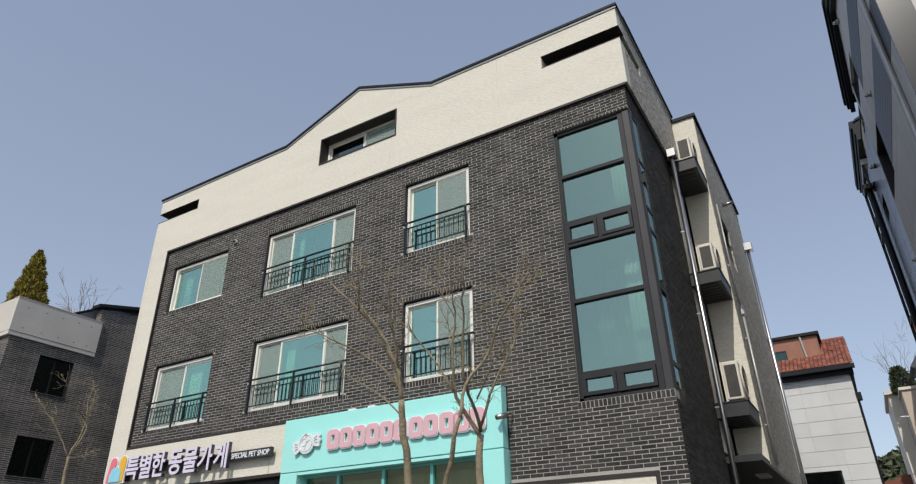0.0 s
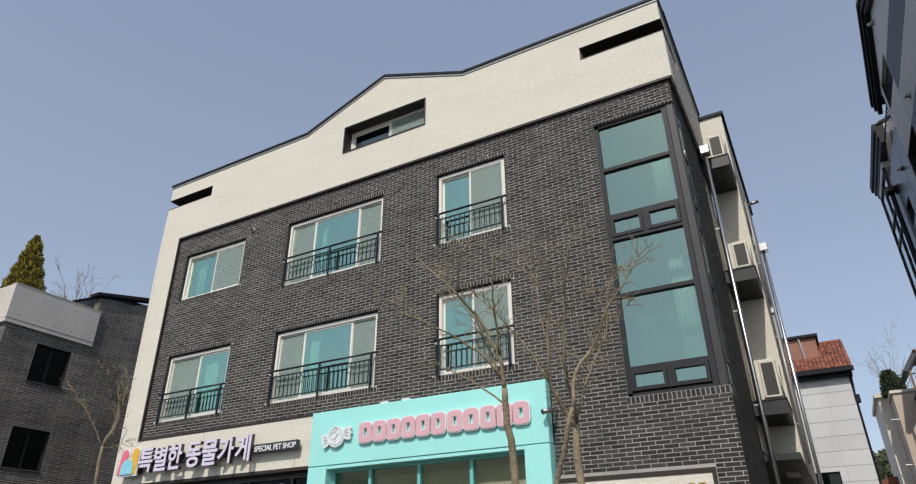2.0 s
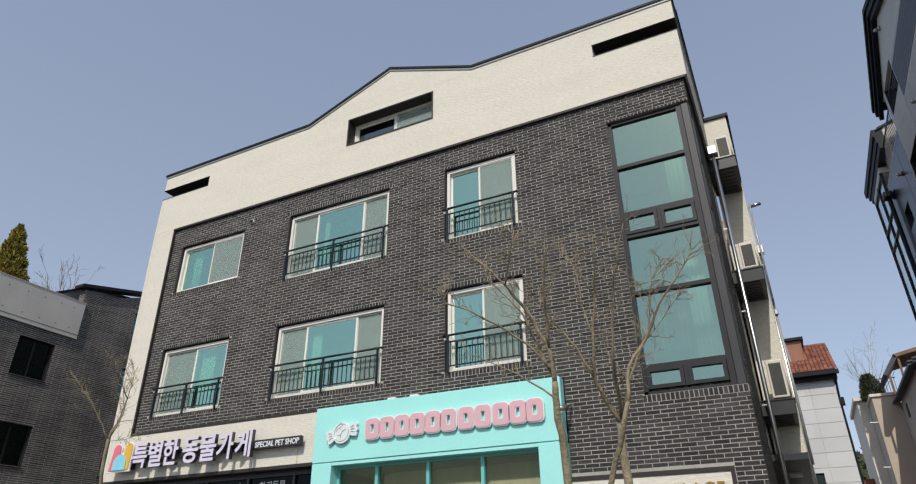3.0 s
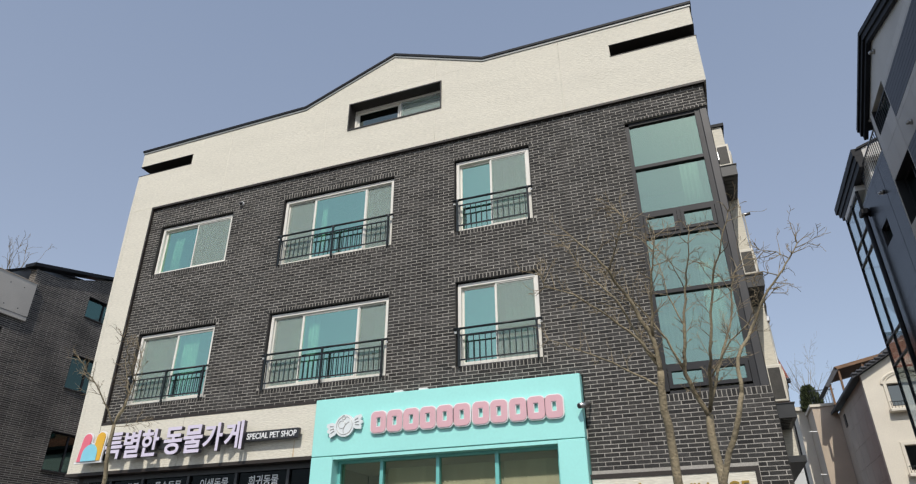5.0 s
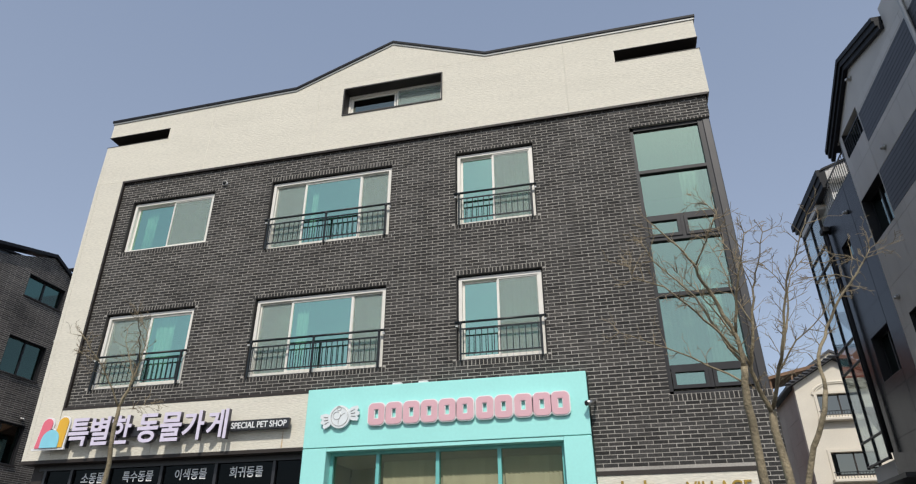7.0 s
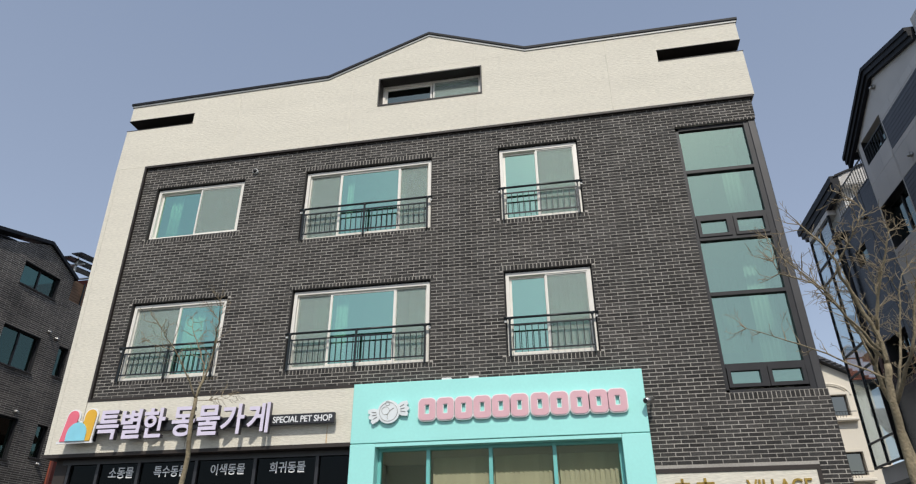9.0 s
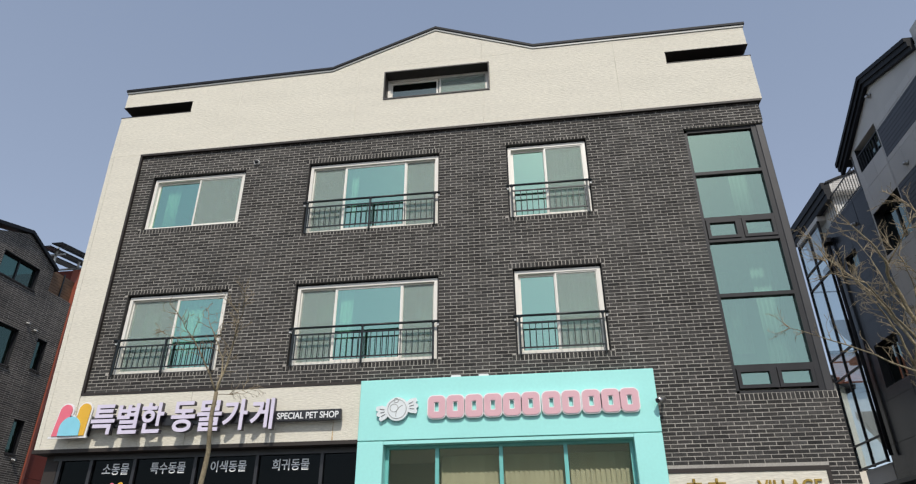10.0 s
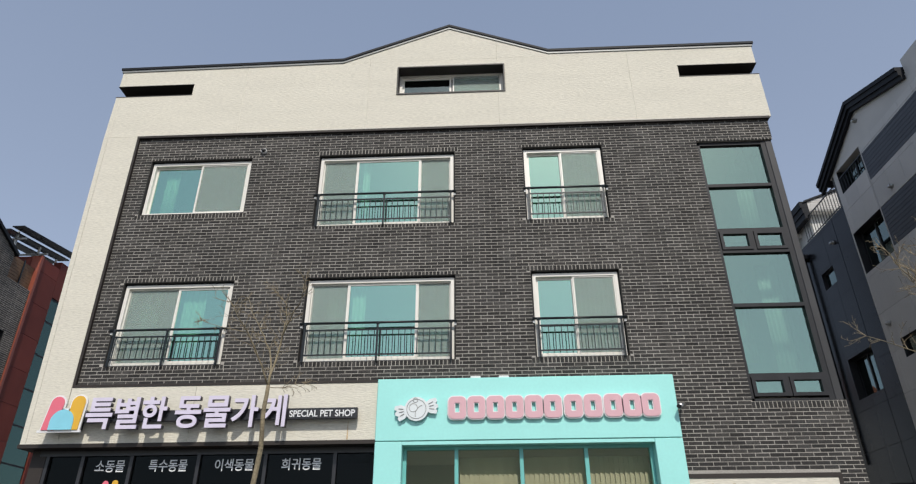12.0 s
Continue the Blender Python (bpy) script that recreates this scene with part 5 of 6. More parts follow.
part("ridge_tiles", tubes(([(-7, HY + 2.42, 11.27), (0.55, HY + 2.42, 11.27)], 0.10)), TILE, pale)
dm = part("dormer", boxes((-5.2, -0.52, 33.3, 35.2, 9.9, 11.2)), COPPER, pale, "brown copper-clad dormer")
for k in range(9):
    part("seam", boxes((-0.54 - 0.42 * k - 0.012, -0.54 - 0.42 * k + 0.012, 33.275, 33.3, 9.95, 11.2)), COPPER, dm)
part("dormer_roof", boxes((-5.3, -0.4, 33.15, 35.3, 11.201, 11.33)), CAP, dm)
part("dormer_pipe", tubes(([(-1.12, 33.23, 10.0), (-1.22, 33.23, 11.2)], 0.045)), PIPE_GREY, dm)
part("dormer_window", frame_box(-2.46, -1.92, 10.12, 10.66, 33.24, 33.31, 0.06), BLACK_FRAME, dm)
part("dormer_pane", boxes((-2.4, -1.98, 33.27, 33.275, 10.18, 10.6)), GLASS_BACK, dm)
part("roof_vent", bevelled(boxes((-0.2, 0.02, 33.5, 33.7, 10.4, 10.6)), 0.03), TILE, pale)
hp = part("house_pipe", tubes(([(0.42, HY - 0.1, 9.1), (0.38, HY + 0.1, 8.3), (0.38, HY + 0.1, GZ)], 0.05)), CAP, pale)
part("pipe_head", bevelled(boxes((0.3, 0.54, HY, HY + 0.2, 7.85, 8.2)), 0.02), CAP, hp)

# ---- ivory house and its terrace ----
ivory = thing("ivory_house", (6, 36, GZ), "ivory rendered house with dark tiled gable, arched window and balconies", "house")
CY = 34.2
CW = [(4.78, 6.72, 8.2, 9.22), (4.74, 6.74, 5.42, 6.48)]
part("front_wall", front_wall(3.84, 7.9, GZ, 9.6, CY, CY + 0.3, CW), IVORY, ivory, "ivory rendered wall")
part("gable", prism(bmesh.new(), [(3.84, 9.601), (7.9, 9.601), (7.9, 9.72), (5.87, 10.88), (3.84, 9.72)], 1, CY, CY + 0.3), IVORY, ivory)
part("side_wall", side_wall(CY + 0.3, 43.0, GZ, 9.6, 3.84, 4.1), TAUPE_SHADE, ivory, "taupe stone side wall with shade toned into its colour")
part("core", boxes((4.2, 7.8, CY + 0.9, 42.9, GZ, 9.5)), ROOM_DARK, ivory)
for s in (-1, 1):
    bm = bmesh.new()
    x_e, x_r = (3.45, 5.87) if s < 0 else (8.29, 5.87)
    ze, zr = 9.55, 10.92
    prism(bm, [(x_e, ze), (x_r, zr), (x_r, zr + 0.12), (x_e, ze + 0.12)], 1, CY - 0.35, 43.0)
    part("roof", bm, DARK_TILE, ivory, "dark tiled roof")
    for k in range(11):
        f = (k + 0.5) / 11
        x, z = x_e + (x_r - x_e) * f, ze + (zr - ze) * f + 0.13
        part("verge_tile", bevelled(boxes((x - 0.13, x + 0.13, CY - 0.42, CY - 0.08, z - 0.05, z + 0.05)), 0.03), DARK_TILE, ivory)
for x0, x1, z0, z1 in CW:
    w = part("window", frame_box(x0, x1, z0, z1, CY + 0.15, CY + 0.22, 0.06), TRIM, ivory)
    part("pane", boxes((x0 + 0.05, x1 - 0.05, CY + 0.18, CY + 0.185, z0 + 0.05, z1 - 0.05)), GLASS_HOUSE, w)
    part("mullion", boxes(((x0 + x1) / 2 - 0.03, (x0 + x1) / 2 + 0.03, CY + 0.15, CY + 0.2, z0 + 0.06, z1 - 0.06)), TRIM, w)
    part("surround", frame_box(x0 - 0.14, x1 + 0.14, z0 - 0.14, z1 + 0.14, CY - 0.05, CY + 0.1, 0.13), IVORY, w)
    part("balcony_slab", bevelled(boxes((x0 - 0.2, x1 + 0.2, CY - 0.35, CY - 0.002, z0 - 0.30, z0 - 0.15)), 0.03), IVORY, w)
    part("balcony_rail", boxes((x0 - 0.15, x1 + 0.15, CY - 0.32, CY - 0.29, z0 + 0.12, z0 + 0.15), *[(x0 - 0.12 + 0.13 * k, x0 - 0.10 + 0.13 * k, CY - 0.315, CY - 0.295, z0 - 0.15, z0 + 0.12) for k in range(14)]), RAIL, w)
for rad, r in ((1.16, 0.06), (1.02, 0.035)):
    arc = [(5.75 + rad * math.cos(math.pi * k / 16), CY - 0.02, 9.22 + 0.5 * rad * math.sin(math.pi * k / 16)) for k in range(17)]
    part("arch_moulding", tubes((arc, r)), IVORY, ivory)
for y in (35.6, 37.2, 38.8, 40.4):
    part("wall_joint", boxes((3.832, 3.838, y, y + 0.02, GZ, 9.55)), TAUPE_SHADE, ivory)
for z in (3.2, 4.2, 5.2, 6.2, 7.2, 8.2, 9.0):
    part("wall_joint", boxes((3.83, 3.838, CY + 0.32, 42.9, z, z + 0.02)), TAUPE_SHADE, ivory)
sp = part("side_pipe", tubes(([(3.76, 42.6, GZ), (3.76, 42.6, 9.5)], 0.06)), IVORY, ivory, smooth=True)
for y, z in ((40.2, 8.55), (39.4, 4.4)):
    part("side_window", boxes((3.80, 3.838, y, y + 0.5, z, z + 0.65)), TRIM, ivory)
rear = bmesh.new()
prism(rear, [(5.95, 11.9), (7.6, 12.98), (9.4, 11.9), (9.4, 12.05), (7.6, 13.13), (5.95, 12.05)], 1, 39.9, 42.9)
part("rear_roof", rear, DARK_TILE, ivory, "dark tiled rear roof")
part("rear_gable", prism(bmesh.new(), [(6.3, 9.6), (9.1, 9.6), (9.1, 12.06), (7.6, 12.97), (6.3, 12.12)], 1, 40.0, 40.3), IVORY, ivory)
terr = thing("terrace_block", (3.2, 45, GZ), "taupe stone terrace block with parapet and timber pergola", "building")
part("wall", boxes((2.55, 3.83, 42.0, 48, GZ, 10.05)), TAUPE, terr)
part("coping", boxes((2.45, 3.83, 41.9, 48, 10.051, 10.2)), IVORY, terr)
part("wing", boxes((2.0, 2.54, 44.5, 50, GZ, 10.4)), IVORY, terr)
part("wing_cap", boxes((1.85, 2.6, 44.3, 50, 10.4, 10.62)), IVORY, terr)
part("rail", boxes(*[(2.65 + 0.15 * k, 2.67 + 0.15 * k, 42.1, 42.12, 10.2, 11.0) for k in range(9)], (2.6, 3.95, 42.09, 42.13, 11.0, 11.04)), RAIL, terr)
part("pergola_roof", prism(bmesh.new(), [(3.8, 11.44), (6.6, 12.02), (6.6, 12.2), (3.8, 11.62)], 1, 39.5, 42.5), TIMBER, terr, "brown timber pergola")
part("pergola_side", prism(bmesh.new(), [(3.1, 10.62), (3.3, 10.55), (3.96, 11.45), (3.82, 11.62)], 1, 39.5, 42.5), DARK_TILE, terr, "dark side slope of the pergola roof")
for x, z in ((3.4, 10.7), (4.0, 11.46), (5.2, 11.7)):
    part("pergola_post", boxes((x - 0.05, x + 0.05, 39.6, 39.7, 9.6, z)), TIMBER, terr)
part("wall_light", tubes(([(2.55, 42.1, 8.7), (2.15, 42.1, 8.72)], 0.03)), WHITE_PLASTIC, terr)
part("flue", tubes(([(2.55, 42.3, 6.4), (2.2, 42.3, 6.42)], 0.03)), WHITE_PLASTIC, terr)
orange = solo("orange_tile_roof", prism(bmesh.new(), [(-0.6, 5.0), (4.0, 5.0), (4.0, 6.4), (1.6, 6.4), (1.2, 6.2), (0.1, 6.0)], 1, 47, 55), TILE, "orange tiled roof of a low house behind", "roof")

# ---- trees ----


def grow(bm, start, direction, length, radius, depth, rng, spread=0.6, up=0.12, fine=0.0018):
    """A slightly zigzag twig with side twigs, by recursion."""
    p, d = Vector(start), Vector(direction).normalized()
    n = 4 if depth > 0 else 2
    pts, rad = [p.copy()], [radius]
    for i in range(n):
        d = (d + Vector((rng.uniform(-1, 1), rng.uniform(-1, 1), rng.uniform(-0.8, 1))) * 0.16 + Vector((0, 0, up))).normalized()
        p = p + d * (length / n)
        pts.append(p.copy())
        rad.append(max(radius * (1 - 0.7 * (i + 1) / n), fine))
        if depth > 0:
            for _ in range(rng.choice((0, 0, 1, 1, 1))):
                side = d.orthogonal().normalized()
                side.rotate(Matrix.Rotation(rng.uniform(0, 2 * math.pi), 3, d))
                grow(bm, p, d + side * rng.uniform(spread * 0.8, spread + 0.5), length * rng.uniform(0.35, 0.65), max(rad[-1] * 0.75, fine), depth - 1, rng, spread, up, fine)
    tube(bm, pts, rad, 5 if radius > 0.012 else 4)


def limb(bm, points, r0, r1, rng):
    """A main limb through given points, with small kinks between them."""
    pts = [Vector(points[0])]
    for a, b in zip(points, points[1:]):
        a, b = Vector(a), Vector(b)
        for f in (0.33, 0.67):
            k = (b - a).length * 0.035
            pts.append(a.lerp(b, f) + Vector((rng.uniform(-k, k), rng.uniform(-k, k), 0)))
        pts.append(b)
    n = len(pts) - 1
    tube(bm, pts, [0.57 * (r0 + (r1 - r0) * i / n) for i in range(n + 1)], 8)
    return pts


def street_tree(label, at, limbs, seed, twig_len, density):
    rng = random.Random(seed)
    t = thing("street_tree", at, label, "tree", "bare street trees")
    twigs = bmesh.new()
    for name, pts, r0, r1 in limbs:
        bm = bmesh.new()
        line = limb(bm, pts, r0, r1, rng)
        part(name, bm, BARK, t, smooth=True)
        first = 2 if name == "branch" else len(line)
        for i in range(first, len(line)):
            for _ in range(sum(rng.random() < p for p in (density, density * 0.2))):
                d = (line[i] - line[i - 1]).normalized()
                side = d.orthogonal().normalized()
                side.rotate(Matrix.Rotation(rng.uniform(0, 2 * math.pi), 3, d))
                grow(twigs, line[i], d * 0.6 + side * 0.8, twig_len * rng.uniform(0.35, 1.0), 0.005, 2, rng, 0.7, 0.03)
        if name == "branch":
            d = (line[-1] - line[-2]).normalized()
            for _ in range(2):
                side = Vector((rng.uniform(-1, 1), rng.uniform(-1, 1), rng.uniform(-0.3, 0.6)))
                grow(twigs, line[-1], d + side * 0.8, twig_len * rng.uniform(0.4, 0.75), max(r1 * 0.52, 0.005), 2, rng, 0.6, 0.0)
    tagged(part("twig_spray", twigs, TWIG, t, "fine leafless twigs"), kind="stuff")
    return t


street_tree("leafless street tree with three slender grey-brown stems", (-3.4, 5.6, GZ), [
    ("trunk", [(-3.40, 5.46, GZ), (-3.52, 5.37, 1.20), (-3.60, 5.28, 2.24), (-3.61, 5.20, 2.61), (-3.595, 5.15, 2.80)], 0.075, 0.05),
    ("trunk", [(-3.33, 5.80, GZ), (-3.26, 5.97, 1.20), (-3.25, 6.02, 2.05), (-3.26, 6.06, 2.59)], 0.085, 0.062),
    ("trunk", [(-3.37, 5.55, GZ), (-3.38, 5.38, 1.50), (-3.17, 5.28, 2.12), (-3.04, 5.18, 2.40), (-2.99, 5.20, 2.56)], 0.048, 0.034),
    ("branch", [(-3.595, 5.15, 2.79), (-3.61, 5.12, 3.06), (-3.72, 5.06, 3.35), (-3.84, 4.95, 3.56), (-3.90, 4.80, 3.67), (-4.02, 4.70, 3.81), (-4.17, 4.65, 3.98)], 0.040, 0.009),
    ("branch", [(-3.61, 5.18, 2.66), (-4.00, 5.29, 2.96), (-4.30, 5.36, 3.13), (-4.61, 5.44, 3.30)], 0.017, 0.005),
    ("branch", [(-3.60, 5.14, 2.90), (-3.80, 5.05, 3.15), (-4.00, 4.86, 3.30), (-4.19, 4.66, 3.41), (-4.44, 4.66, 3.52), (-4.47, 4.64, 3.63)], 0.022, 0.005),
    ("branch", [(-3.61, 5.11, 3.10), (-3.575, 4.98, 3.36), (-3.54, 4.86, 3.53), (-3.50, 4.77, 3.67), (-3.45, 4.69, 3.86)], 0.024, 0.008),
    ("branch", [(-3.61, 5.16, 2.86), (-3.79, 5.20, 3.26), (-3.88, 5.20, 3.50), (-4.02, 5.20, 3.69), (-4.21, 5.20, 3.92), (-4.29, 5.20, 4.13)], 0.026, 0.005),
    ("branch", [(-3.88, 4.80, 3.65), (-3.80, 4.68, 3.78), (-3.74, 4.60, 3.88), (-3.67, 4.52, 3.99), (-3.74, 4.48, 4.07)], 0.014, 0.005),
    ("branch", [(-3.26, 6.06, 2.57), (-3.36, 5.94, 2.79), (-3.41, 5.84, 2.94), (-3.39, 5.75, 3.10), (-3.34, 5.66, 3.36), (-3.28, 5.62, 3.70), (-3.22, 5.47, 3.88), (-3.15, 5.28, 4.14)], 0.044, 0.007),
    ("branch", [(-3.41, 5.83, 2.97), (-3.52, 5.69, 3.25), (-3.67, 5.58, 3.48), (-3.80, 5.50, 3.67), (-3.98, 5.42, 3.86)], 0.022, 0.005),
    ("branch", [(-3.34, 5.66, 3.35), (-3.45, 5.75, 3.72), (-3.48, 5.80, 4.05), (-3.58, 5.80, 4.35)], 0.014, 0.004),
    ("branch", [(-3.28, 5.62, 3.70), (-3.36, 5.50, 3.95), (-3.50, 5.40, 4.12)], 0.010, 0.004),
    ("branch", [(-3.25, 6.05, 2.62), (-3.20, 5.80, 2.85), (-3.16, 5.56, 3.06), (-3.10, 5.45, 3.36), (-3.03, 5.37, 3.64), (-2.90, 5.15, 3.93), (-2.80, 5.05, 4.16)], 0.034, 0.007),
    ("branch", [(-3.24, 6.03, 2.66), (-3.12, 6.03, 2.98), (-2.98, 6.12, 3.31), (-2.90, 6.20, 3.52), (-2.84, 6.14, 3.82), (-2.78, 6.10, 4.00), (-2.66, 6.08, 4.13)], 0.028, 0.006),
    ("branch", [(-2.84, 6.14, 3.82), (-2.93, 6.05, 3.98), (-3.04, 6.00, 4.10)], 0.010, 0.004),
    ("branch", [(-3.18, 5.86, 2.90), (-2.96, 5.80, 3.20), (-2.78, 5.75, 3.33), (-2.53, 5.70, 3.58)], 0.017, 0.005),
    ("branch", [(-2.99, 5.20, 2.55), (-2.96, 5.26, 2.87), (-2.79, 5.40, 3.17), (-2.64, 5.32, 3.41), (-2.49, 5.30, 3.58), (-2.37, 5.30, 3.73), (-2.28, 5.30, 3.86)], 0.030, 0.008),
    ("branch", [(-2.49, 5.30, 3.58), (-2.60, 5.35, 3.66), (-2.76, 5.40, 3.67)], 0.010, 0.004),
    ("branch", [(-2.37, 5.30, 3.72), (-2.45, 5.35, 3.83), (-2.58, 5.40, 3.90)], 0.009, 0.004),
], 11, 0.25, 0.95)
street_tree("small leafless street tree with thin forked limbs", (-10.9, 6.33, GZ), [
    ("trunk", [(-10.90, 6.35, GZ), (-10.90, 6.33, 1.20), (-10.90, 6.31, 2.28), (-10.89, 6.25, 2.80), (-10.865, 6.22, 3.13)], 0.062, 0.040),
    ("branch", [(-10.865, 6.22, 3.12), (-10.84, 6.32, 3.50), (-10.82, 6.35, 3.75), (-10.66, 6.10, 3.88), (-10.46, 5.77, 4.00), (-10.39, 5.62, 4.12)], 0.024, 0.005),
    ("branch", [(-10.82, 6.35, 3.75), (-10.79, 6.35, 3.97), (-10.83, 6.38, 4.18), (-10.95, 6.40, 4.32)], 0.012, 0.004),
    ("branch", [(-10.865, 6.22, 3.13), (-10.92, 6.38, 3.42), (-10.99, 6.47, 3.63), (-11.15, 6.50, 3.90), (-11.29, 6.55, 4.12), (-11.42, 6.65, 4.38)], 0.022, 0.005),
    ("branch", [(-10.87, 6.21, 3.13), (-10.98, 6.07, 3.42), (-11.09, 5.94, 3.67), (-11.18, 5.85, 3.80), (-11.26, 5.76, 3.96)], 0.020, 0.005),
    ("branch", [(-11.09, 5.94, 3.66), (-11.45, 6.15, 3.80), (-11.84, 6.36, 3.98)], 0.010, 0.003),
    ("branch", [(-10.87, 6.22, 3.10), (-10.72, 6.28, 3.11), (-10.52, 6.35, 3.19)], 0.008, 0.003),
], 5, 0.24, 0.95)


def bare_shrub(at, height, seed, label, group):
    rng = random.Random(seed)
    t = thing("bare_tree", at, label, "tree", group)
    bm = bmesh.new()
    for k in range(7):
        a = 2 * math.pi * (k + rng.random() * 0.6) / 7
        lean = rng.uniform(0.15, 0.75)
        grow(bm, at, (lean * math.cos(a), lean * math.sin(a), 1), height * rng.uniform(0.7, 1.0), 0.026, 3, rng, 0.45, 0.05, 0.005)
    tagged(part("crown", bm, TWIG, t, "fine leafless branches"), kind="stuff")


bare_shrub((-26.0, 13.6, 10.3), 2.0, 3, "small bare tree on the roof terrace", "bare roof trees")
bare_shrub((3.0, 45.0, 10.1), 3.9, 8, "small bare tree on the terrace", "bare roof trees")


def clump_crown(bm, centre_line, radius_at, count, size, rng):
    """Many small folded sprays set on a crown's uneven surface."""
    lo, hi = centre_line
    for _ in range(count):
        f = rng.random() ** 1.2
        r = radius_at(f) * rng.uniform(0.72, 1.08)
        a = rng.uniform(0, 2 * math.pi)
        c = lo.lerp(hi, f) + Vector((math.cos(a) * r, math.sin(a) * r, rng.uniform(-0.05, 0.05)))
        out = Vector((math.cos(a), math.sin(a), rng.uniform(0.3, 1.5))).normalized()
        side = out.orthogonal().normalized()
        side.rotate(Matrix.Rotation(rng.uniform(0, 6.28), 3, out))
        s = size * rng.uniform(0.6, 1.4)
        b = out.cross(side)
        v = [bm.verts.new(c + q) for q in (side * s * 0.5, out * s * 1.3, -side * s * 0.5, b * s * 0.4)]
        bm.faces.new((v[0], v[1], v[3]))
        bm.faces.new((v[3], v[1], v[2]))


conifer = thing("conifer_shrub", (-25.3, 11.35, 10.1), "golden-green conical conifer in the roof garden", "tree")
rng = random.Random(2)
bm = bmesh.new()
clump_crown(bm, (Vector((-25.3, 11.27, 10.2)), Vector((-25.3, 11.16, 12.78))), lambda f: 0.66 * (1 - f) ** 0.85 + 0.03 + 0.035 * math.sin(f * 31), 8000, 0.075, rng)
tagged(part("crown", bm, NEEDLE, conifer), kind="stuff")
part("trunk", tubes(([(-25.3, 11.35, 10.1), (-25.3, 11.2, 12.3)], [0.07, 0.02])), BARK, conifer)
shrub = thing("conifer_shrub", (2.85, 43.4, 10.2), "dark green shrub on the terrace", "shrub")
bm = bmesh.new()
clump_crown(bm, (Vector((2.85, 43.4, 10.2)), Vector((2.75, 43.4, 11.6))), lambda f: 0.55 * (1 - f) ** 0.5 + 0.05, 1600, 0.12, rng)
tagged(part("crown", bm, SHRUB, shrub), kind="stuff")

# wooded hill far away
bm = bmesh.new()
for _ in range(2600):
    x = rng.uniform(-60, 80)
    y = rng.uniform(190, 300)
    h = 33 * math.exp(-((x - 18) / 48) ** 2) * min(1, (y - 185) / 60)
    c = Vector((x, y, GZ + h))
    for _ in range(5):
        p = c + Vector((rng.uniform(-2, 2), rng.uniform(-2, 2), rng.uniform(0, 4)))
        d = Vector((rng.uniform(-1, 1), rng.uniform(-1, 1), rng.uniform(-1, 1))).normalized() * 1.6
        e = d.orthogonal().normalized() * 1.5
        bm.faces.new([bm.verts.new(p + q) for q in (d, e, -d + Vector((0, 0, 0.5)))])
solo("wooded_hill", bm, WOODS, "dark green wooded hill in the distance", "hill", kind="stuff")

# ---- bricks of the front and the east side, piece by piece ----
COURSE, LONG, GAP = 0.067, 0.237, 0.011


def brick_mesh(length, height, proud=0.012):
    """A brick that faces -y, with worn edges, its lower left corner at the origin."""
    bm = bmesh.new()
    e = 0.003
    back = [bm.verts.new(p) for p in ((0, 0.02, 0), (length, 0.02, 0), (length, 0.02, height), (0, 0.02, height))]
    mid = [bm.verts.new(p) for p in ((0, e - proud + 0.012, 0), (length, e - proud + 0.012, 0), (length, e - proud + 0.012, height), (0, e - proud + 0.012, height))]
    top = [bm.verts.new(p) for p in ((e, 0, e), (length - e, 0, e), (length - e, 0, height - e), (e, 0, height - e))]
    bm.faces.new(top)
    for k in range(4):
        j = (k + 1) % 4
        bm.faces.new((back[k], back[j], mid[j], mid[k]))
        bm.faces.new((mid[k], mid[j], top[j], top[k]))
    bmesh.ops.recalc_face_normals(bm, faces=list(bm.faces))
    return bm


def brick_rows(u0, u1, z0, z1, holes, origin):
    """Stretcher bond over the rectangle without its holes: (u, z, length, height)."""
    n = 0
    z = z0
    while z < z1 - 0.02:
        zt = min(z + COURSE - GAP, z1)
        blocked = sorted((h[0], h[1]) for h in holes if h[2] < zt - 0.012 and h[3] > z + 0.012)
        free, u = [], u0
        for a, b in blocked:
            if a > u:
                free.append((u, min(a, u1)))
            u = max(u, b)
        if u < u1:
            free.append((u, u1))
        shift = origin + (LONG / 2 if n % 2 else 0)
        for a, b in free:
            k = math.floor((a - shift) / LONG)
            while shift + k * LONG < b:
                c, d = max(a, shift + k * LONG), min(b, shift + (k + 1) * LONG - GAP)
                if c - a < 0.037:
                    c = a
                if b - d < 0.037:
                    d = b
                if d - c > 0.025 and shift + (k + 1) * LONG - GAP - a > 0.026 and b - shift - k * LONG > 0.026:
                    yield c, z, d - c, zt - z
                k += 1
        z += COURSE
        n += 1


ROWLOCKS = []
holes = [BAY]
BASE = BZ0 + 0.008


def course_near(z):
    """The bottom of the brick course nearest to a height."""
    return BASE + COURSE * round((z - BASE) / COURSE)


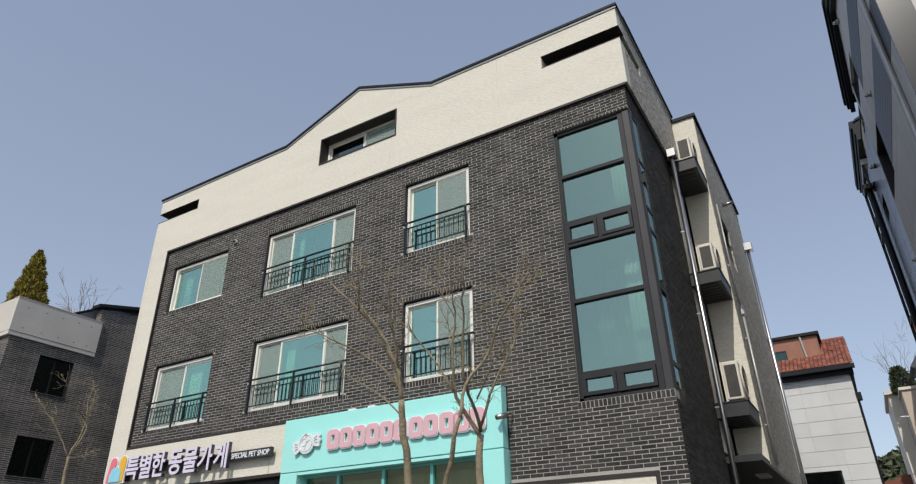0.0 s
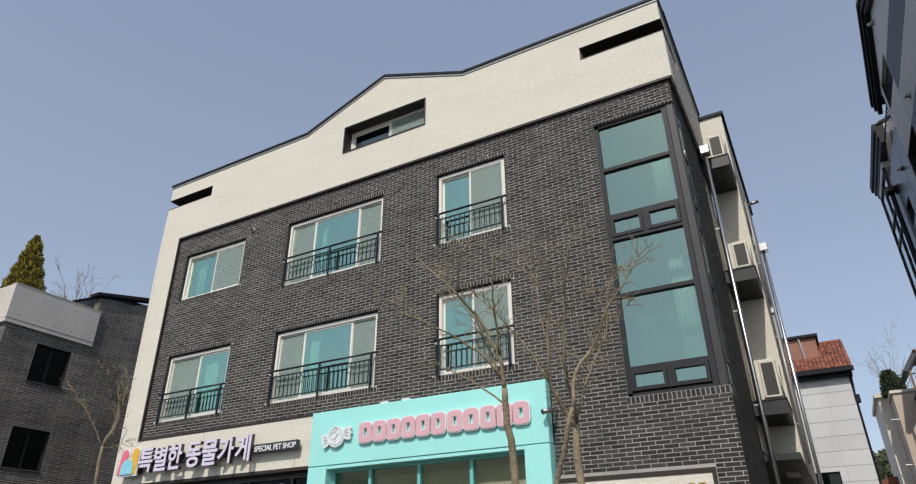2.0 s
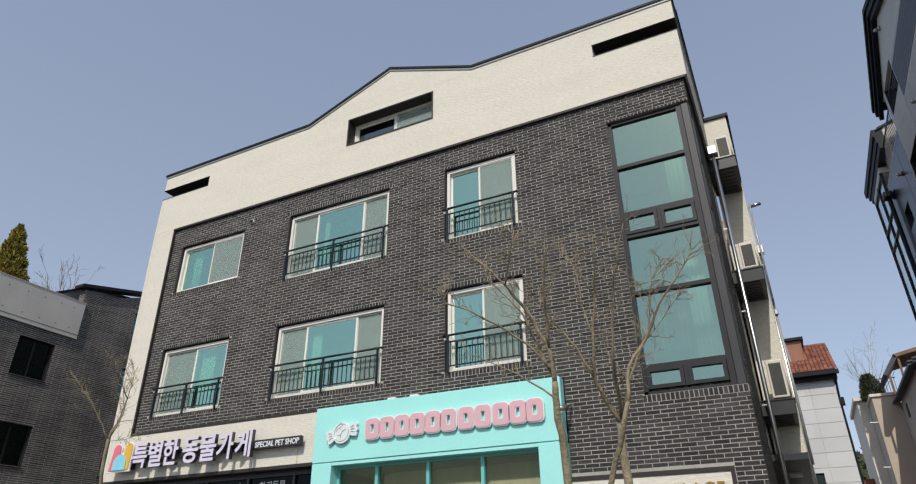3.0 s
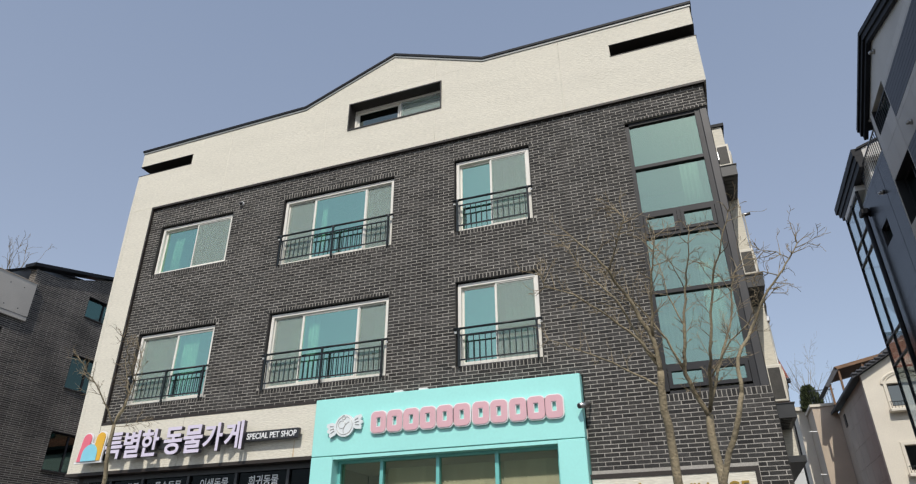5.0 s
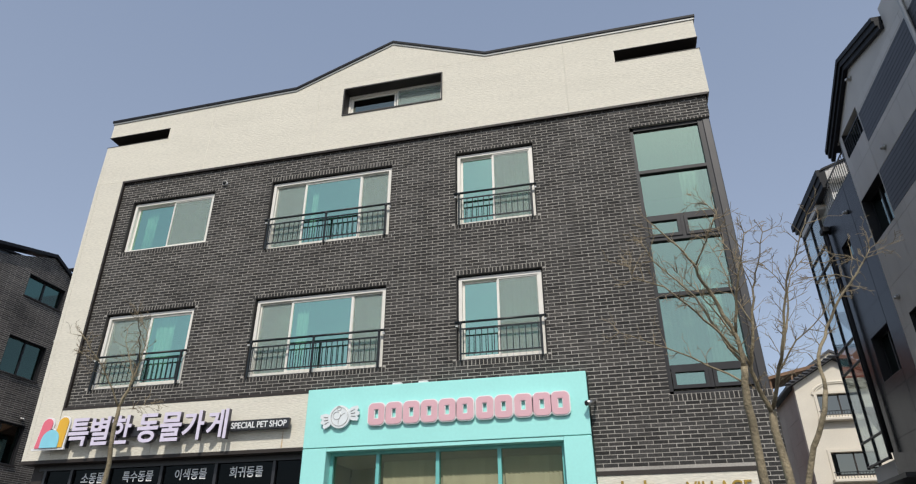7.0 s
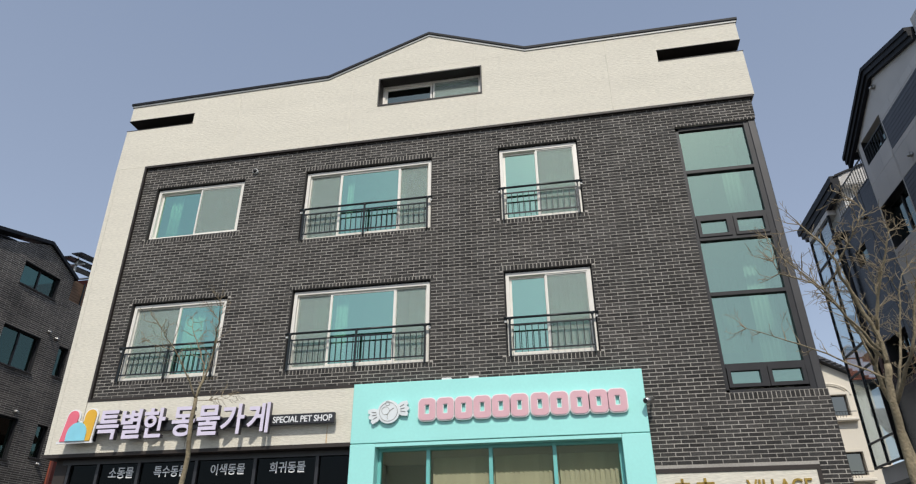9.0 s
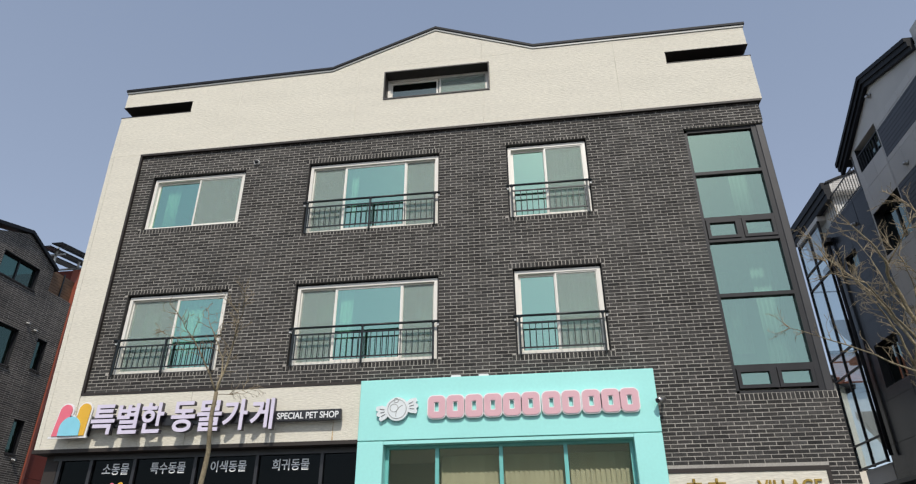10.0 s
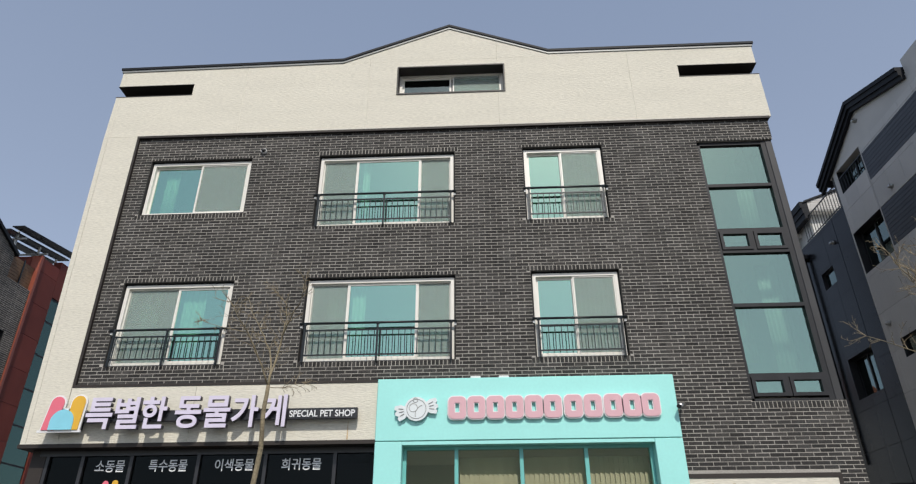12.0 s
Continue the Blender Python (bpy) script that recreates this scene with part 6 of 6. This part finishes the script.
def rowlock(x0, x1, z0, z1, e0, e1):
    """Bricks on edge over and under an opening, fitted to the courses."""
    top, low = course_near(z1 + 0.088), course_near(z0 - 0.088)
    holes.extend([(x0 - e0 - 0.004, x1 + e1 - 0.002, z1 - 0.001, top), (x0 - e0 - 0.004, x1 + e1 - 0.002, low - 0.004, z0 + 0.001)])
    ROWLOCKS.extend([(x0 - e0, x1 + e1, z1 - 0.004, top - GAP - z1 + 0.004, 0.003), (x0 - e0, x1 + e1, low, z0 - 0.006 - low, 0.004)])


for x0, x1, z0, z1 in wins:
    holes.append((x0 - 0.002, x1 + 0.002, z0, z1))
    rowlock(x0, x1, z0, z1, 0.068, 0.068)
bx0, bx1, bz0, bz1 = BAY
rowlock(bx0, BX1, bz0, bz1, 0.02, -0.004)
holes += [(-5.2, -2.67, 0, 2.73)]
near, rest = [], []
rb = random.Random(4)
for row in brick_rows(BX0 - 0.026, -5.16, BZ0 + 0.008, BZ1 - 0.040, holes, BX0):
    rest.append(row)
for row in brick_rows(-5.16, BX1 - 0.002, BASE - 46 * COURSE, BZ1 - 0.040, holes, BX0):
    (near if row[1] < 4.33 and len(near) < 300 else rest).append(row)
for x0, x1, z, h, proud in ROWLOCKS:
    n = round((x1 - x0) / 0.072)
    for k in range(n):
        rest.append((x0 + (x1 - x0) * k / n, z, (x1 - x0) / n - 0.015, h, -proud))


def add_piece(verts, faces, src, m):
    o = len(verts)
    verts.extend(m(v) for v in src[0])
    faces.extend(tuple(o + i for i in f) for f in src[1])


def template(length, height):
    bm = brick_mesh(length, height)
    bm.verts.index_update()
    out = ([tuple(v.co) for v in bm.verts], [[v.index for v in f.verts] for f in bm.faces])
    bm.free()
    return out


def joined(name, rows, place, parent, label):
    verts, faces, made = [], [], {}
    for row in rows:
        u, z, length, height = row[:4]
        key = (round(length, 3), round(height, 3))
        if key not in made:
            made[key] = template(*key)
        off = (row[4] if len(row) > 4 else 0.0) + rb.uniform(-0.0025, 0.0025)
        add_piece(verts, faces, made[key], lambda v: place(u + v[0], v[1] + off, z + v[2]))
    me = bpy.data.meshes.new(name)
    me.from_pydata(verts, [], faces)
    me.materials.append(BRICK)
    ob = new(name, me)
    ob.parent = parent
    return tagged(ob, label, kind="stuff")


joined("brickwork", rest, lambda u, v, z: (u, FY + v, z), brick_front, "charcoal bricks with worn edges")
side_holes = [(FY, BAY_D, BAY[2] - 0.105, BAY[3]), (FY - 0.1, FY + 0.008, 0, 20)]
side_rows = list(brick_rows(FY + 0.012, 13.75, 1.298, BZ1 - 0.040, side_holes, FY))
for k in range(82):
    side_rows.append((BAY_D + 0.004, BAY[2] + COURSE * k, 0.1, COURSE - GAP))
joined("brickwork", side_rows, lambda u, v, z: (BX1 - v, u, z), brick_side, "charcoal bricks with worn edges")
part("pale_joint_strip", boxes((BX1 - 0.1, BX1 - 0.0025, BAY_D + 0.002, BAY_D + 0.112, BAY[2], BAY[3])), MORTAR, house, "pale mortar round the brick ends")
shared = {}
for u, z, length, height in near:
    key = (round(length, 3), round(height, 3))
    if key not in shared:
        shared[key] = mesh_from(brick_mesh(*key), "brick", BRICK_PIECE)
    ob = new("brick", shared[key])
    ob.parent = brick_low
    ob.location = (u, FY + rb.uniform(-0.0025, 0.0025), z)
